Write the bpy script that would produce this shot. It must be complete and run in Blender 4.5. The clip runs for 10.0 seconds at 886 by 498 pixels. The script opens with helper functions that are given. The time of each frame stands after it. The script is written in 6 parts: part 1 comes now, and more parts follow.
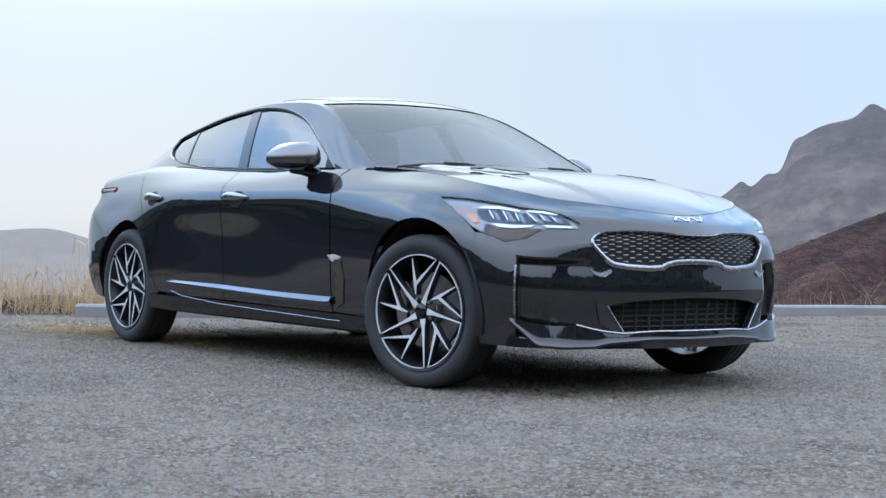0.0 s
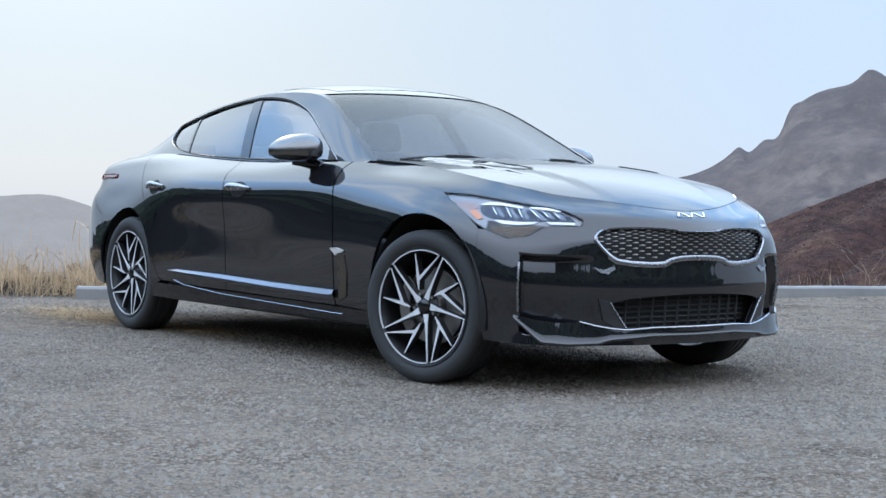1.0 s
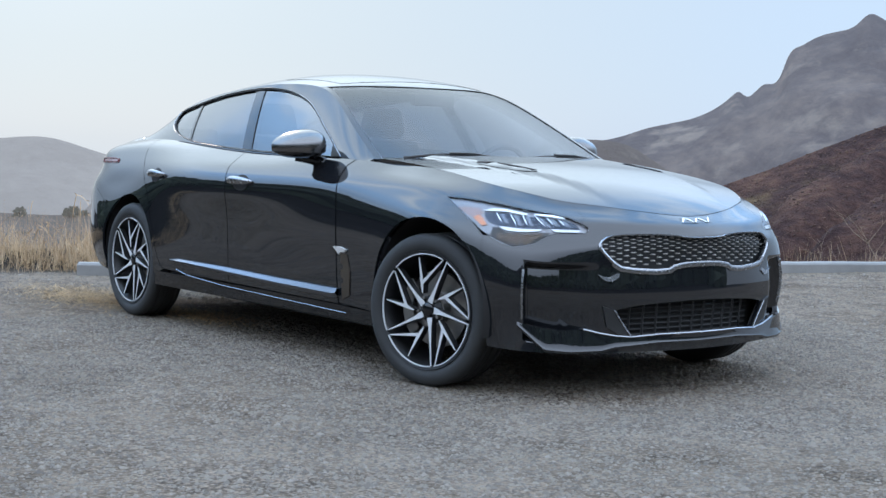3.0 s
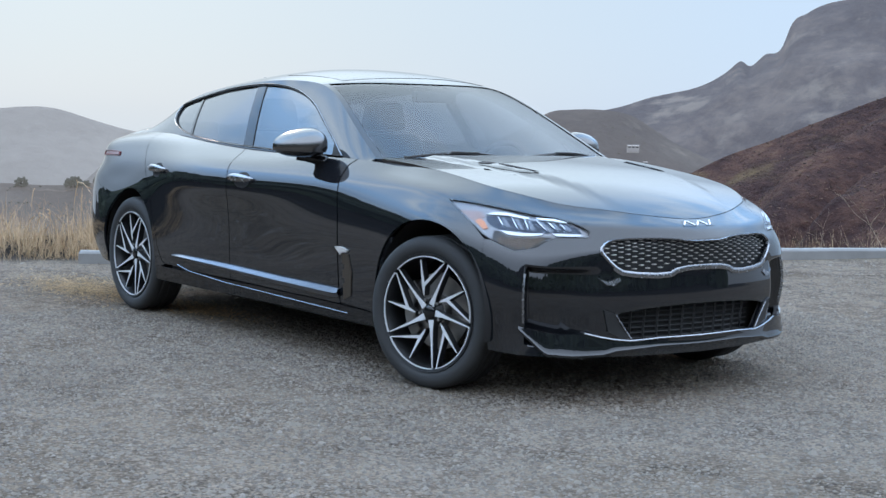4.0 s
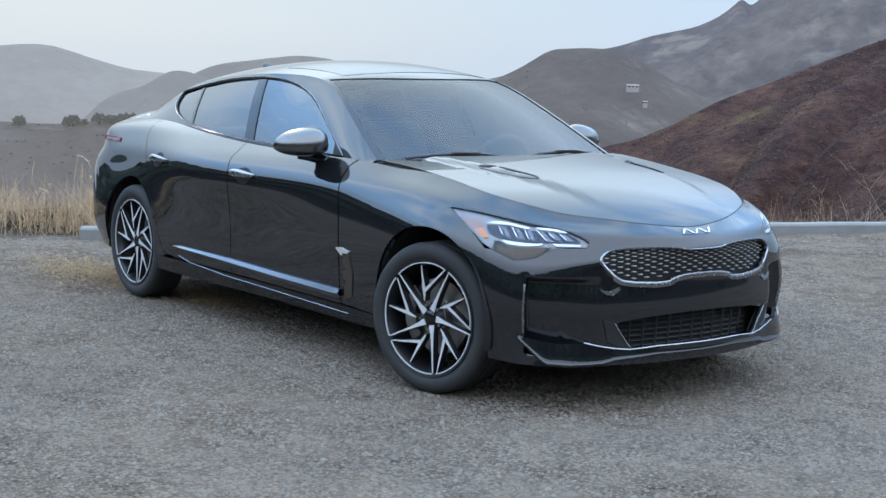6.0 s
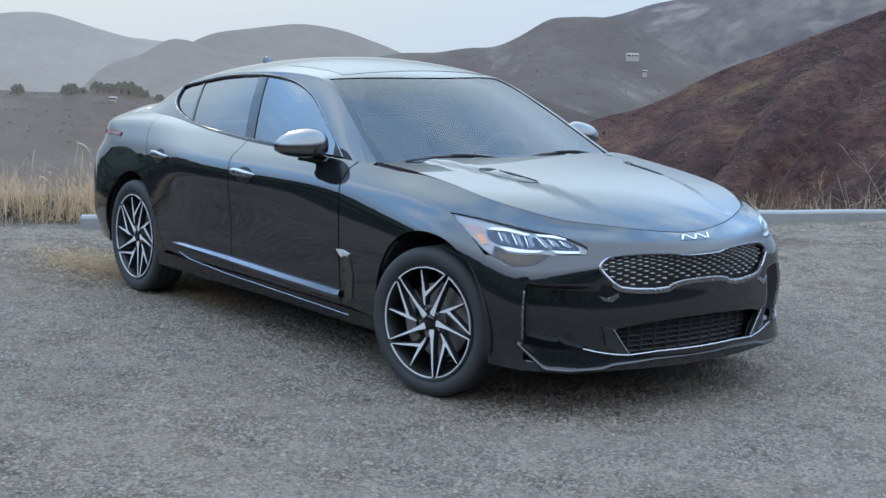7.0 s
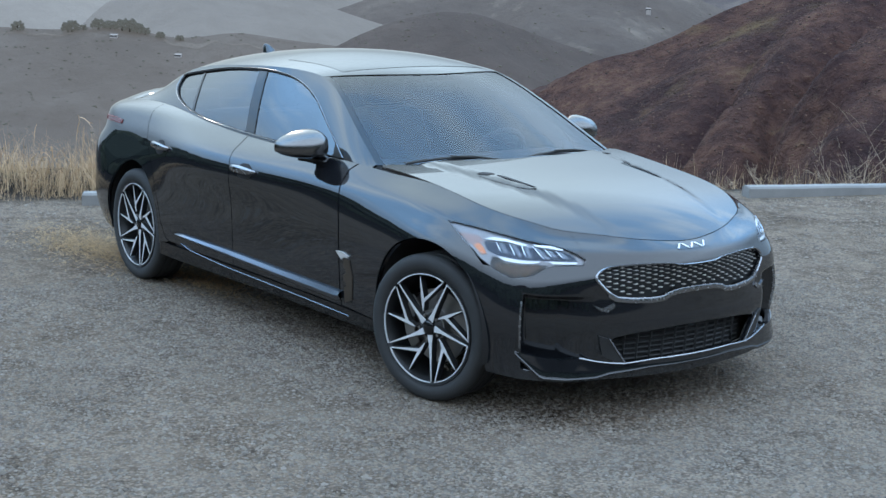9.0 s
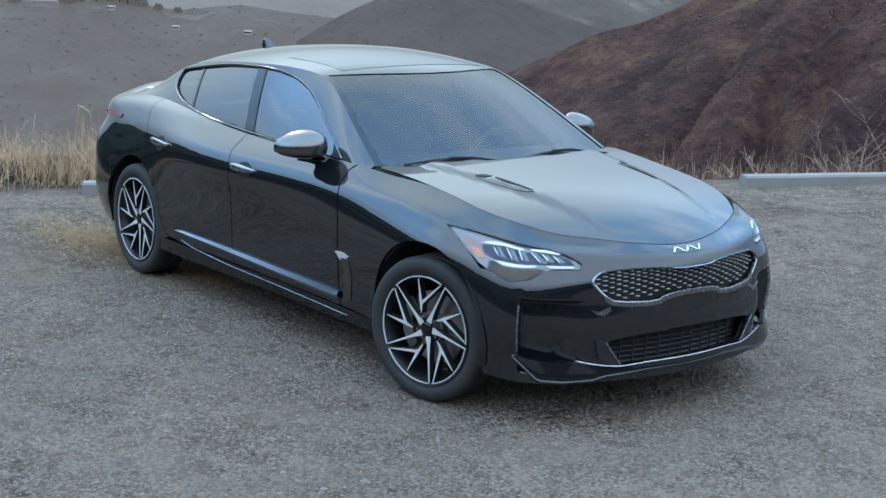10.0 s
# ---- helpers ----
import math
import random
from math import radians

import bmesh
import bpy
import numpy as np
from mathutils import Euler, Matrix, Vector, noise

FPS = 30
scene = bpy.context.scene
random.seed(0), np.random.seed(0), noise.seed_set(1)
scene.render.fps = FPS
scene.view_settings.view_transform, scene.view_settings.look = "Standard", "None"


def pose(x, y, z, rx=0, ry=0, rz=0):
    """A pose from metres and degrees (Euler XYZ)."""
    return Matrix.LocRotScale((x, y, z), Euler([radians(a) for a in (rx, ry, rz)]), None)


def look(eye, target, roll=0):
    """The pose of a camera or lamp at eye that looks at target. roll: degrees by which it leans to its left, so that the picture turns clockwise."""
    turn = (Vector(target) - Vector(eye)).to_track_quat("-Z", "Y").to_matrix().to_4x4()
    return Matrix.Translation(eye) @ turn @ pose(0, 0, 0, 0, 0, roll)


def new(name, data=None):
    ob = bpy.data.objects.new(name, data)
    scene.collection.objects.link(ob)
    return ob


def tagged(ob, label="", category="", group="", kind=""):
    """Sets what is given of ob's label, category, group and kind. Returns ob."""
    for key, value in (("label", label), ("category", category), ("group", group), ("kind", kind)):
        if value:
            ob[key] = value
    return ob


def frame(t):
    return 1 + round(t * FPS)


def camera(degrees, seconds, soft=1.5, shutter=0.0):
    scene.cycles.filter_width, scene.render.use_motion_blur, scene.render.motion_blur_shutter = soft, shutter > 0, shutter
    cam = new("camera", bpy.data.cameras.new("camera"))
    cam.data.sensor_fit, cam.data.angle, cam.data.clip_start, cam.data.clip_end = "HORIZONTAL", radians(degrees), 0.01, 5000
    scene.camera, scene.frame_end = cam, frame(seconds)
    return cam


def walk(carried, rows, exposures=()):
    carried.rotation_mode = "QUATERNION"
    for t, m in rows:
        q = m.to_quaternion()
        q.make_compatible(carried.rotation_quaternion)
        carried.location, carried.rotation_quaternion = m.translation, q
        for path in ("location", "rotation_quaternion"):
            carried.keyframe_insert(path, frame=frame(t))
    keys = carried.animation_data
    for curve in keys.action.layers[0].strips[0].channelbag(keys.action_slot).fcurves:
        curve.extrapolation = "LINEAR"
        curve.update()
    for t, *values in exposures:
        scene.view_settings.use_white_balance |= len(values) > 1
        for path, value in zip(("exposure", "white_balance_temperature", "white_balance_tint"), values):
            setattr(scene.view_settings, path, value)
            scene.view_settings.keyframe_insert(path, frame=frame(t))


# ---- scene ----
cam = camera(33.2, 10.0, soft=1.5)
PATH = [
    (0, (6.595, -4.577, 0.651), (4.99, -3.384, 0.634), 1.1),
    (0.5, (6.59, -4.588, 0.709), (4.987, -3.394, 0.671), 1.1),
    (1, (6.581, -4.599, 0.777), (4.979, -3.403, 0.714), 1.1),
    (1.5, (6.572, -4.599, 0.839), (4.971, -3.402, 0.757), 1.2),
    (2, (6.562, -4.608, 0.907), (4.964, -3.41, 0.804), 1.2),
    (2.5, (6.554, -4.615, 0.97), (4.958, -3.417, 0.849), 1.3),
    (4, (6.537, -4.608, 1.171), (4.943, -3.414, 0.992), 1.3),
    (4.5, (6.535, -4.617, 1.25), (4.943, -3.423, 1.048), 1.4),
    (5, (6.532, -4.617, 1.321), (4.943, -3.424, 1.1), 1.4),
    (5.5, (6.531, -4.618, 1.389), (4.944, -3.426, 1.149), 1.4),
    (7, (6.535, -4.634, 1.618), (4.956, -3.444, 1.316), 1.5),
    (7.5, (6.538, -4.638, 1.698), (4.962, -3.45, 1.377), 1.5),
    (8, (6.543, -4.636, 1.769), (4.969, -3.45, 1.428), 1.5),
    (8.5, (6.546, -4.639, 1.847), (4.976, -3.455, 1.484), 1.6),
    (9, (6.551, -4.637, 1.924), (4.983, -3.456, 1.54), 1.6),
    (9.5, (6.565, -4.65, 2.001), (5.001, -3.47, 1.596), 1.7),
    (10, (6.575, -4.658, 2.065), (5.015, -3.479, 1.645), 1.7),
]
walk(cam, [(t, look(e, g, r)) for t, e, g, r in PATH],
     exposures=[(0, 0.12, 7150, 22), (4, 0.06, 7050, 20), (7, 0.02, 6900, 18), (10, -0.07, 6750, 14)])

# ---- world and sun ----
SUN_AZ, SUN_EL = radians(158), radians(24)     # direction towards the sun, measured from +x
world = bpy.data.worlds.new("world")
scene.world = world
world.use_nodes = True
wn = world.node_tree
sky = wn.nodes.new("ShaderNodeTexSky")
sky.sky_type = 'NISHITA'
sky.sun_disc = False
sky.sun_elevation = SUN_EL
sky.sun_rotation = radians(90) - SUN_AZ
sky.air_density = 1.0
sky.dust_density = 1.2
sky.ozone_density = 2.5
bg = wn.nodes["Background"]
bg.inputs["Strength"].default_value = 0.085
# thin high cloud: a soft veil over the blue
tc = wn.nodes.new("ShaderNodeTexCoord")
mp = wn.nodes.new("ShaderNodeMapping")
mp.inputs["Scale"].default_value = (1.0, 1.0, 4.0)
cn = wn.nodes.new("ShaderNodeTexNoise")
cn.inputs["Scale"].default_value = 2.6
cn.inputs["Detail"].default_value = 6
cn.inputs["Roughness"].default_value = 0.55
cr = wn.nodes.new("ShaderNodeMapRange")
cr.inputs["From Min"].default_value, cr.inputs["From Max"].default_value = 0.42, 0.70
cr.inputs["To Min"].default_value, cr.inputs["To Max"].default_value = 0.0, 1.0
cm = wn.nodes.new("ShaderNodeMix")
cm.data_type = 'RGBA'
cm.inputs["A"].default_value = (4.6, 7.4, 10.4, 1)
cm.inputs["B"].default_value = (9.8, 11.0, 11.6, 1)
veil = wn.nodes.new("ShaderNodeMix")
veil.data_type = 'RGBA'
veil.inputs["Factor"].default_value = 0.90
wn.links.new(tc.outputs["Generated"], mp.inputs["Vector"])
wn.links.new(mp.outputs["Vector"], cn.inputs["Vector"])
wn.links.new(cn.outputs["Fac"], cr.inputs["Value"])
wn.links.new(sky.outputs[0], veil.inputs["A"])
# near the horizon the cloud melts into an even haze
sepz = wn.nodes.new("ShaderNodeSeparateXYZ")
wn.links.new(tc.outputs["Generated"], sepz.inputs[0])
clear = wn.nodes.new("ShaderNodeMapRange")
clear.inputs["From Min"].default_value, clear.inputs["From Max"].default_value = 0.14, 0.32
wn.links.new(sepz.outputs["Z"], clear.inputs["Value"])
melt = wn.nodes.new("ShaderNodeMix")
melt.inputs["A"].default_value = 0.62
wn.links.new(cr.outputs["Result"], melt.inputs["B"])
wn.links.new(melt.outputs["Result"], cm.inputs["Factor"])
# a thin overcast is brighter overhead than at the horizon
lift = wn.nodes.new("ShaderNodeValToRGB")
while len(lift.color_ramp.elements) < 5:
    lift.color_ramp.elements.new(0.5)
for el, (place, value) in zip(lift.color_ramp.elements, ((0.0, 0.138), (0.145, 0.150), (0.22, 0.29), (0.45, 0.65), (1.0, 0.57))):
    el.position, el.color = place, (value, value, value, 1)
wn.links.new(sepz.outputs["Z"], lift.inputs["Fac"])
lift5 = wn.nodes.new("ShaderNodeMath")
lift5.operation = 'MULTIPLY'
lift5.inputs[1].default_value = 5.0
wn.links.new(lift.outputs[0], lift5.inputs[0])
grow = wn.nodes.new("ShaderNodeVectorMath")
grow.operation = 'SCALE'
wn.links.new(cm.outputs["Result"], grow.inputs[0])
wn.links.new(lift5.outputs[0], grow.inputs["Scale"])
wn.links.new(grow.outputs[0], veil.inputs["B"])
# bright haze round the sun, deepest blue a quarter turn away from it
SUN_WAY = Vector((math.cos(SUN_AZ) * math.cos(SUN_EL), math.sin(SUN_AZ) * math.cos(SUN_EL), math.sin(SUN_EL)))
unit = wn.nodes.new("ShaderNodeVectorMath")
unit.operation = 'NORMALIZE'
wn.links.new(tc.outputs["Generated"], unit.inputs[0])
dot = wn.nodes.new("ShaderNodeVectorMath")
dot.operation = 'DOT_PRODUCT'
dot.inputs[1].default_value = SUN_WAY
wn.links.new(unit.outputs[0], dot.inputs[0])
half_dot = wn.nodes.new("ShaderNodeMath")
half_dot.operation = 'MULTIPLY_ADD'
half_dot.inputs[1].default_value, half_dot.inputs[2].default_value = 0.5, 0.5
wn.links.new(dot.outputs["Value"], half_dot.inputs[0])
apart = wn.nodes.new("ShaderNodeValToRGB")      # the cloud is broken a little way from the sun; it drowns in the glare nearer to it
while len(apart.color_ramp.elements) < 4:
    apart.color_ramp.elements.new(0.5)
for el, (place, value) in zip(apart.color_ramp.elements, ((0.60, 0.0), (0.74, 1.0), (0.895, 1.0), (0.94, 0.0))):
    el.position, el.color = place, (value, value, value, 1)
wn.links.new(half_dot.outputs[0], apart.inputs["Fac"])
streaks = wn.nodes.new("ShaderNodeMath")
streaks.operation = 'MULTIPLY'
wn.links.new(clear.outputs["Result"], streaks.inputs[0])
wn.links.new(apart.outputs["Color"], streaks.inputs[1])
wn.links.new(streaks.outputs[0], melt.inputs["Factor"])
deep = wn.nodes.new("ShaderNodeValToRGB")
while len(deep.color_ramp.elements) < 5:
    deep.color_ramp.elements.new(0.5)
for el, (place, value) in zip(deep.color_ramp.elements, ((0.0, (0.92, 1.03, 1.17)), (0.5, (1.0, 1.15, 1.32)), (0.80, (1.08, 1.42, 1.76)), (0.92, (0.94, 1.15, 1.34)), (0.97, (0.87, 1.0, 1.04)))):
    el.position, el.color = place, (*value, 1)
wn.links.new(half_dot.outputs[0], deep.inputs["Fac"])
dim = wn.nodes.new("ShaderNodeMix")
dim.data_type, dim.blend_type = 'RGBA', 'MULTIPLY'
dim.inputs["Factor"].default_value = 1.0
wn.links.new(veil.outputs["Result"], dim.inputs["A"])
wn.links.new(deep.outputs["Color"], dim.inputs["B"])
last = dim.outputs["Result"]
low = wn.nodes.new("ShaderNodeMath")
low.operation = 'MAXIMUM'
low.inputs[1].default_value = 0.0
wn.links.new(dot.outputs["Value"], low.inputs[0])
for power, gain in ((6.0, (1.1, 1.45, 1.8)), (40.0, (3.1, 4.0, 4.4))):
    pw = wn.nodes.new("ShaderNodeMath")
    pw.operation = 'POWER'
    pw.inputs[1].default_value = power
    wn.links.new(low.outputs[0], pw.inputs[0])
    add = wn.nodes.new("ShaderNodeMix")
    add.data_type, add.blend_type, add.clamp_factor = 'RGBA', 'ADD', False
    add.inputs["B"].default_value = (*gain, 1)
    wn.links.new(pw.outputs[0], add.inputs["Factor"])
    wn.links.new(last, add.inputs["A"])
    last = add.outputs["Result"]
wn.links.new(last, bg.inputs["Color"])
sun = new("sun", bpy.data.lights.new("sun", 'SUN'))
sun.data.energy = 0.42
sun.data.angle = radians(4)
sun.data.color = (1.0, 0.93, 0.84)
sun.matrix_world = look(SUN_WAY * 50, (0, 0, 0))


# ---- materials ----
def material(name, color, rough=0.5, metal=0.0, coat=0.0, spec=0.5):
    m = bpy.data.materials.new(name)
    m.use_nodes = True
    b = m.node_tree.nodes["Principled BSDF"]
    b.inputs["Base Color"].default_value = (*color, 1)
    b.inputs["Roughness"].default_value = rough
    b.inputs["Metallic"].default_value = metal
    b.inputs["Coat Weight"].default_value = coat
    b.inputs["Coat Roughness"].default_value = 0.03
    b.inputs["Specular IOR Level"].default_value = spec
    return m


def node(m, kind, **values):
    n = m.node_tree.nodes.new(kind)
    for key, value in values.items():
        n.inputs[key.replace("_", " ")].default_value = value
    return n


def link(m, a, b):
    m.node_tree.links.new(a, b)


def coords(m, scale=(1, 1, 1)):
    t = node(m, "ShaderNodeTexCoord")
    p = node(m, "ShaderNodeMapping", Scale=scale)
    link(m, t.outputs["Object"], p.inputs["Vector"])
    return p.outputs["Vector"]


def noise_at(m, scale, detail=4.0, rough=0.55, vec=None):
    n = node(m, "ShaderNodeTexNoise", Scale=scale, Detail=detail, Roughness=rough)
    link(m, vec or coords(m), n.inputs["Vector"])
    return n.outputs["Fac"]


def ramp(m, fac, *stops):
    r = node(m, "ShaderNodeValToRGB")
    e = r.color_ramp.elements
    while len(e) < len(stops):
        e.new(0.5)
    for el, (at, col) in zip(e, stops):
        el.position, el.color = at, (*col, 1)
    link(m, fac, r.inputs["Fac"])
    return r.outputs["Color"]


def mixed(m, fac, a, b, mode='MIX'):
    n = node(m, "ShaderNodeMix")
    n.data_type, n.blend_type = 'RGBA', mode
    for sock, v in (("Factor", fac), ("A", a), ("B", b)):
        if isinstance(v, (int, float)):
            n.inputs[sock].default_value = v
        elif isinstance(v, tuple):
            n.inputs[sock].default_value = (*v, 1)
        else:
            link(m, v, n.inputs[sock])
    return n.outputs["Result"]


def bump(m, height, strength=0.3, dist=0.01, after=None):
    n = node(m, "ShaderNodeBump", Strength=strength, Distance=dist)
    link(m, height, n.inputs["Height"])
    if after:
        link(m, after, n.inputs["Normal"])
    link(m, n.outputs["Normal"], m.node_tree.nodes["Principled BSDF"].inputs["Normal"])
    return n.outputs["Normal"]


def base(m, color=None, rough=None):
    b = m.node_tree.nodes["Principled BSDF"]
    if color is not None:
        link(m, color, b.inputs["Base Color"])
    if rough is not None:
        link(m, rough, b.inputs["Roughness"])
    return m


def ranged(m, fac, lo, hi):
    n = node(m, "ShaderNodeMapRange", To_Min=lo, To_Max=hi)
    link(m, fac, n.inputs["Value"])
    return n.outputs["Result"]


# car paint: dark blue-black metallic under clear coat, with fine dust
PAINT = material("paint", (0.012, 0.016, 0.023), 0.32, 0.0, 1.0, 0.0)
base(PAINT, mixed(PAINT, noise_at(PAINT, 900, 2), (0.0050, 0.0056, 0.0070), (0.0090, 0.0096, 0.0112)),
     ranged(PAINT, noise_at(PAINT, 14, 5), 0.26, 0.4))
PAINT.node_tree.nodes["Principled BSDF"].inputs["Coat Roughness"].default_value = 0.018
PAINT.node_tree.nodes["Principled BSDF"].inputs["Coat IOR"].default_value = 1.72
GLOSS = material("gloss_black", (0.006, 0.006, 0.0065), 0.3, 0.0, 1.0, 0.0)
PLASTIC = material("black_plastic", (0.016, 0.0155, 0.0155), 0.55)
bump(PLASTIC, noise_at(PLASTIC, 700, 2), 0.15, 0.001)
INNER = material("inner_black", (0.014, 0.0125, 0.0118), 0.8)
GRILLEBLACK = material("grille_black", (0.007, 0.0068, 0.0068), 0.6)
CHROME = material("satin_chrome", (0.30, 0.305, 0.32), 0.26, 1.0)
base(CHROME, None, ranged(CHROME, noise_at(CHROME, 60, 3), 0.2, 0.32))
SILLMETAL = material("sill_metal", (0.19, 0.20, 0.22), 0.3, 1.0)
base(SILLMETAL, None, ranged(SILLMETAL, noise_at(SILLMETAL, 30, 3), 0.24, 0.36))
BARMETAL = material("bar_metal", (0.60, 0.56, 0.52), 0.38, 0.4)
DARKCHROME = material("dark_chrome", (0.25, 0.25, 0.26), 0.22, 1.0)
VENTDARK = material("dark_vent_metal", (0.085, 0.066, 0.05), 0.35, 0.6)
CAP = material("mirror_cap_chrome", (0.17, 0.166, 0.162), 0.26, 1.0)
base(CAP, None, ranged(CAP, noise_at(CAP, 40, 4), 0.19, 0.28))
MACHINED = material("machined_alloy", (0.66, 0.66, 0.66), 0.38, 0.4)
base(MACHINED, None, ranged(MACHINED, noise_at(MACHINED, 9, 3), 0.34, 0.44))
RIMBLACK = material("rim_black", (0.010, 0.0098, 0.010), 0.45)
STEEL = material("brake_steel", (0.30, 0.29, 0.28), 0.38, 1.0)
base(STEEL, None, ranged(STEEL, noise_at(STEEL, 90, 4), 0.28, 0.5))
RUBBER = material("tyre_rubber", (0.022, 0.022, 0.023), 0.75)
base(RUBBER, mixed(RUBBER, noise_at(RUBBER, 9, 6), (0.014, 0.0136, 0.0134), (0.028, 0.027, 0.0258)))
bump(RUBBER, noise_at(RUBBER, 260, 3), 0.2, 0.002)
LEATHER = material("black_leather", (0.022, 0.022, 0.024), 0.5)
bump(LEATHER, noise_at(LEATHER, 50, 3), 0.1, 0.002)
HOUSING = material("lamp_housing", (0.22, 0.225, 0.235), 0.35, 0.4)
LAMPBLUE = material("lamp_bezel", (0.03, 0.045, 0.065), 0.25, 0.6)
COMB = material("bronze_comb", (0.10, 0.068, 0.045), 0.35, 0.6)
PINK = material("rose_reflector", (0.26, 0.18, 0.165), 0.35, 0.3)
TAILSTRIP = material("tail_strip", (0.22, 0.12, 0.12), 0.45, spec=0.2)
AMBER = material("amber_lens", (0.55, 0.16, 0.04), 0.25, 0.0, 1.0)
REFLECTOR = material("lamp_reflector", (0.75, 0.77, 0.8), 0.12, 1.0)
LENSWHITE = material("light_bar", (0.68, 0.71, 0.74), 0.2, 0.0, 1.0)
LAMPFACET = material("lamp_facet", (0.12, 0.15, 0.185), 0.3, 0.5)
REDLENS = material("red_lens", (0.12, 0.006, 0.008), 0.2, 0.0, 0.15)
MIRROR = material("mirror_glass", (0.8, 0.8, 0.8), 0.02, 1.0)


def glass(name, tint, gloss=0.02, ior=1.5, sheen=1.0):
    m = bpy.data.materials.new(name)
    m.use_nodes = True
    n = m.node_tree.nodes
    n.remove(n["Principled BSDF"])
    out = n["Material Output"]
    face = n.new("ShaderNodeLayerWeight")
    face.inputs["Blend"].default_value = 0.5
    steep = n.new("ShaderNodeMath")
    steep.operation = 'POWER'
    steep.inputs[1].default_value = 5.0
    link(m, face.outputs["Facing"], steep.inputs[0])
    least = ((ior - 1) / (ior + 1)) ** 2
    f = n.new("ShaderNodeMath")
    f.operation = 'MULTIPLY_ADD'
    f.inputs[1].default_value, f.inputs[2].default_value = (1 - least) * sheen, least
    link(m, steep.outputs[0], f.inputs[0])
    t = n.new("ShaderNodeBsdfTransparent")
    t.inputs["Color"].default_value = (*tint, 1)
    g = n.new("ShaderNodeBsdfGlossy")
    g.inputs["Roughness"].default_value = gloss
    x = n.new("ShaderNodeMixShader")
    link(m, f.outputs[0], x.inputs[0])
    link(m, t.outputs[0], x.inputs[1])
    link(m, g.outputs[0], x.inputs[2])
    link(m, x.outputs[0], out.inputs["Surface"])
    return m


WINDSCREEN = glass("windscreen_glass", (0.46, 0.47, 0.48), 0.02, 1.92, 0.6)
SIDEGLASS = glass("tinted_glass", (0.17, 0.19, 0.22), 0.012, 2.45)
REARGLASS = glass("rear_screen_glass", (0.50, 0.52, 0.55), 0.012, 1.6)
LENS = glass("lamp_lens", (0.95, 0.95, 0.96), 0.01, 1.3, 0.7)

# ---- geometry helpers ----
def linked(name, me, mat, parent=None, label=""):
    ob = new(name, me)
    if mat is not None and not me.materials:
        me.materials.append(mat)
    if parent is not None:
        ob.parent = parent
    if label:
        ob["label"] = label
    return ob


def part(name, bm, mat, parent, label="", smooth=True):
    """One bmesh as one mesh object under its thing."""
    me = bpy.data.meshes.new(name)
    bmesh.ops.recalc_face_normals(bm, faces=bm.faces)
    bm.to_mesh(me)
    bm.free()
    if smooth:
        for p in me.polygons:
            p.use_smooth = True
        me.set_sharp_from_angle(angle=radians(38))
    return linked(name, me, mat, parent, label)


def spline(xs, ys):
    """A natural cubic spline through the keys; numpy in, numpy out."""
    order = np.argsort(xs)
    x, y = np.asarray(xs, float)[order], np.asarray(ys, float)[order]
    n, h = len(x), np.diff(x)
    a, r = np.eye(n), np.zeros(n)
    for i in range(1, n - 1):
        a[i, i - 1:i + 2] = h[i - 1], 2 * (h[i - 1] + h[i]), h[i]
        r[i] = 6 * ((y[i + 1] - y[i]) / h[i] - (y[i] - y[i - 1]) / h[i - 1])
    m = np.linalg.solve(a, r)

    def at(q):
        q = np.clip(np.asarray(q, float), x[0], x[-1])
        i = np.clip(np.searchsorted(x, q) - 1, 0, n - 2)
        t0, t1 = x[i + 1] - q, q - x[i]
        return (m[i] * t0 ** 3 + m[i + 1] * t1 ** 3) / (6 * h[i]) + (y[i] / h[i] - m[i] * h[i] / 6) * t0 + (y[i + 1] / h[i] - m[i + 1] * h[i] / 6) * t1
    return at


def inside(poly, pts):
    """Which of the points lie in the polygon."""
    p, r = np.asarray(poly, float), np.zeros(len(pts), bool)
    q = np.roll(p, -1, 0)
    for (x0, y0), (x1, y1) in zip(p, q):
        cross = (y0 > pts[:, 1]) != (y1 > pts[:, 1])
        if y0 != y1:
            r ^= cross & (pts[:, 0] < (x1 - x0) * (pts[:, 1] - y0) / (y1 - y0) + x0)
    return r


def dense(poly, step, closed=True):
    out = []
    n = len(poly)
    for i in range(n if closed else n - 1):
        a, b = np.asarray(poly[i], float), np.asarray(poly[(i + 1) % n], float)
        k = max(1, int(np.ceil(np.linalg.norm(b - a) / step)))
        out += [a + (b - a) * j / k for j in range(k)]
    if not closed:
        out.append(np.asarray(poly[-1], float))
    return np.array(out)


def shrunk(poly, g):
    """A closed, dense polygon drawn in by g."""
    p = np.asarray(poly)
    t = np.roll(p, -1, 0) - np.roll(p, 1, 0)
    nrm = np.stack([-t[:, 1], t[:, 0]], 1)
    nrm /= np.maximum(np.linalg.norm(nrm, axis=1), 1e-9)[:, None]
    x, y = p[:, 0], p[:, 1]
    area = np.sum(x * np.roll(y, -1) - np.roll(x, -1) * y)
    return p + nrm * g * (1 if area > 0 else -1)


from mathutils.geometry import delaunay_2d_cdt


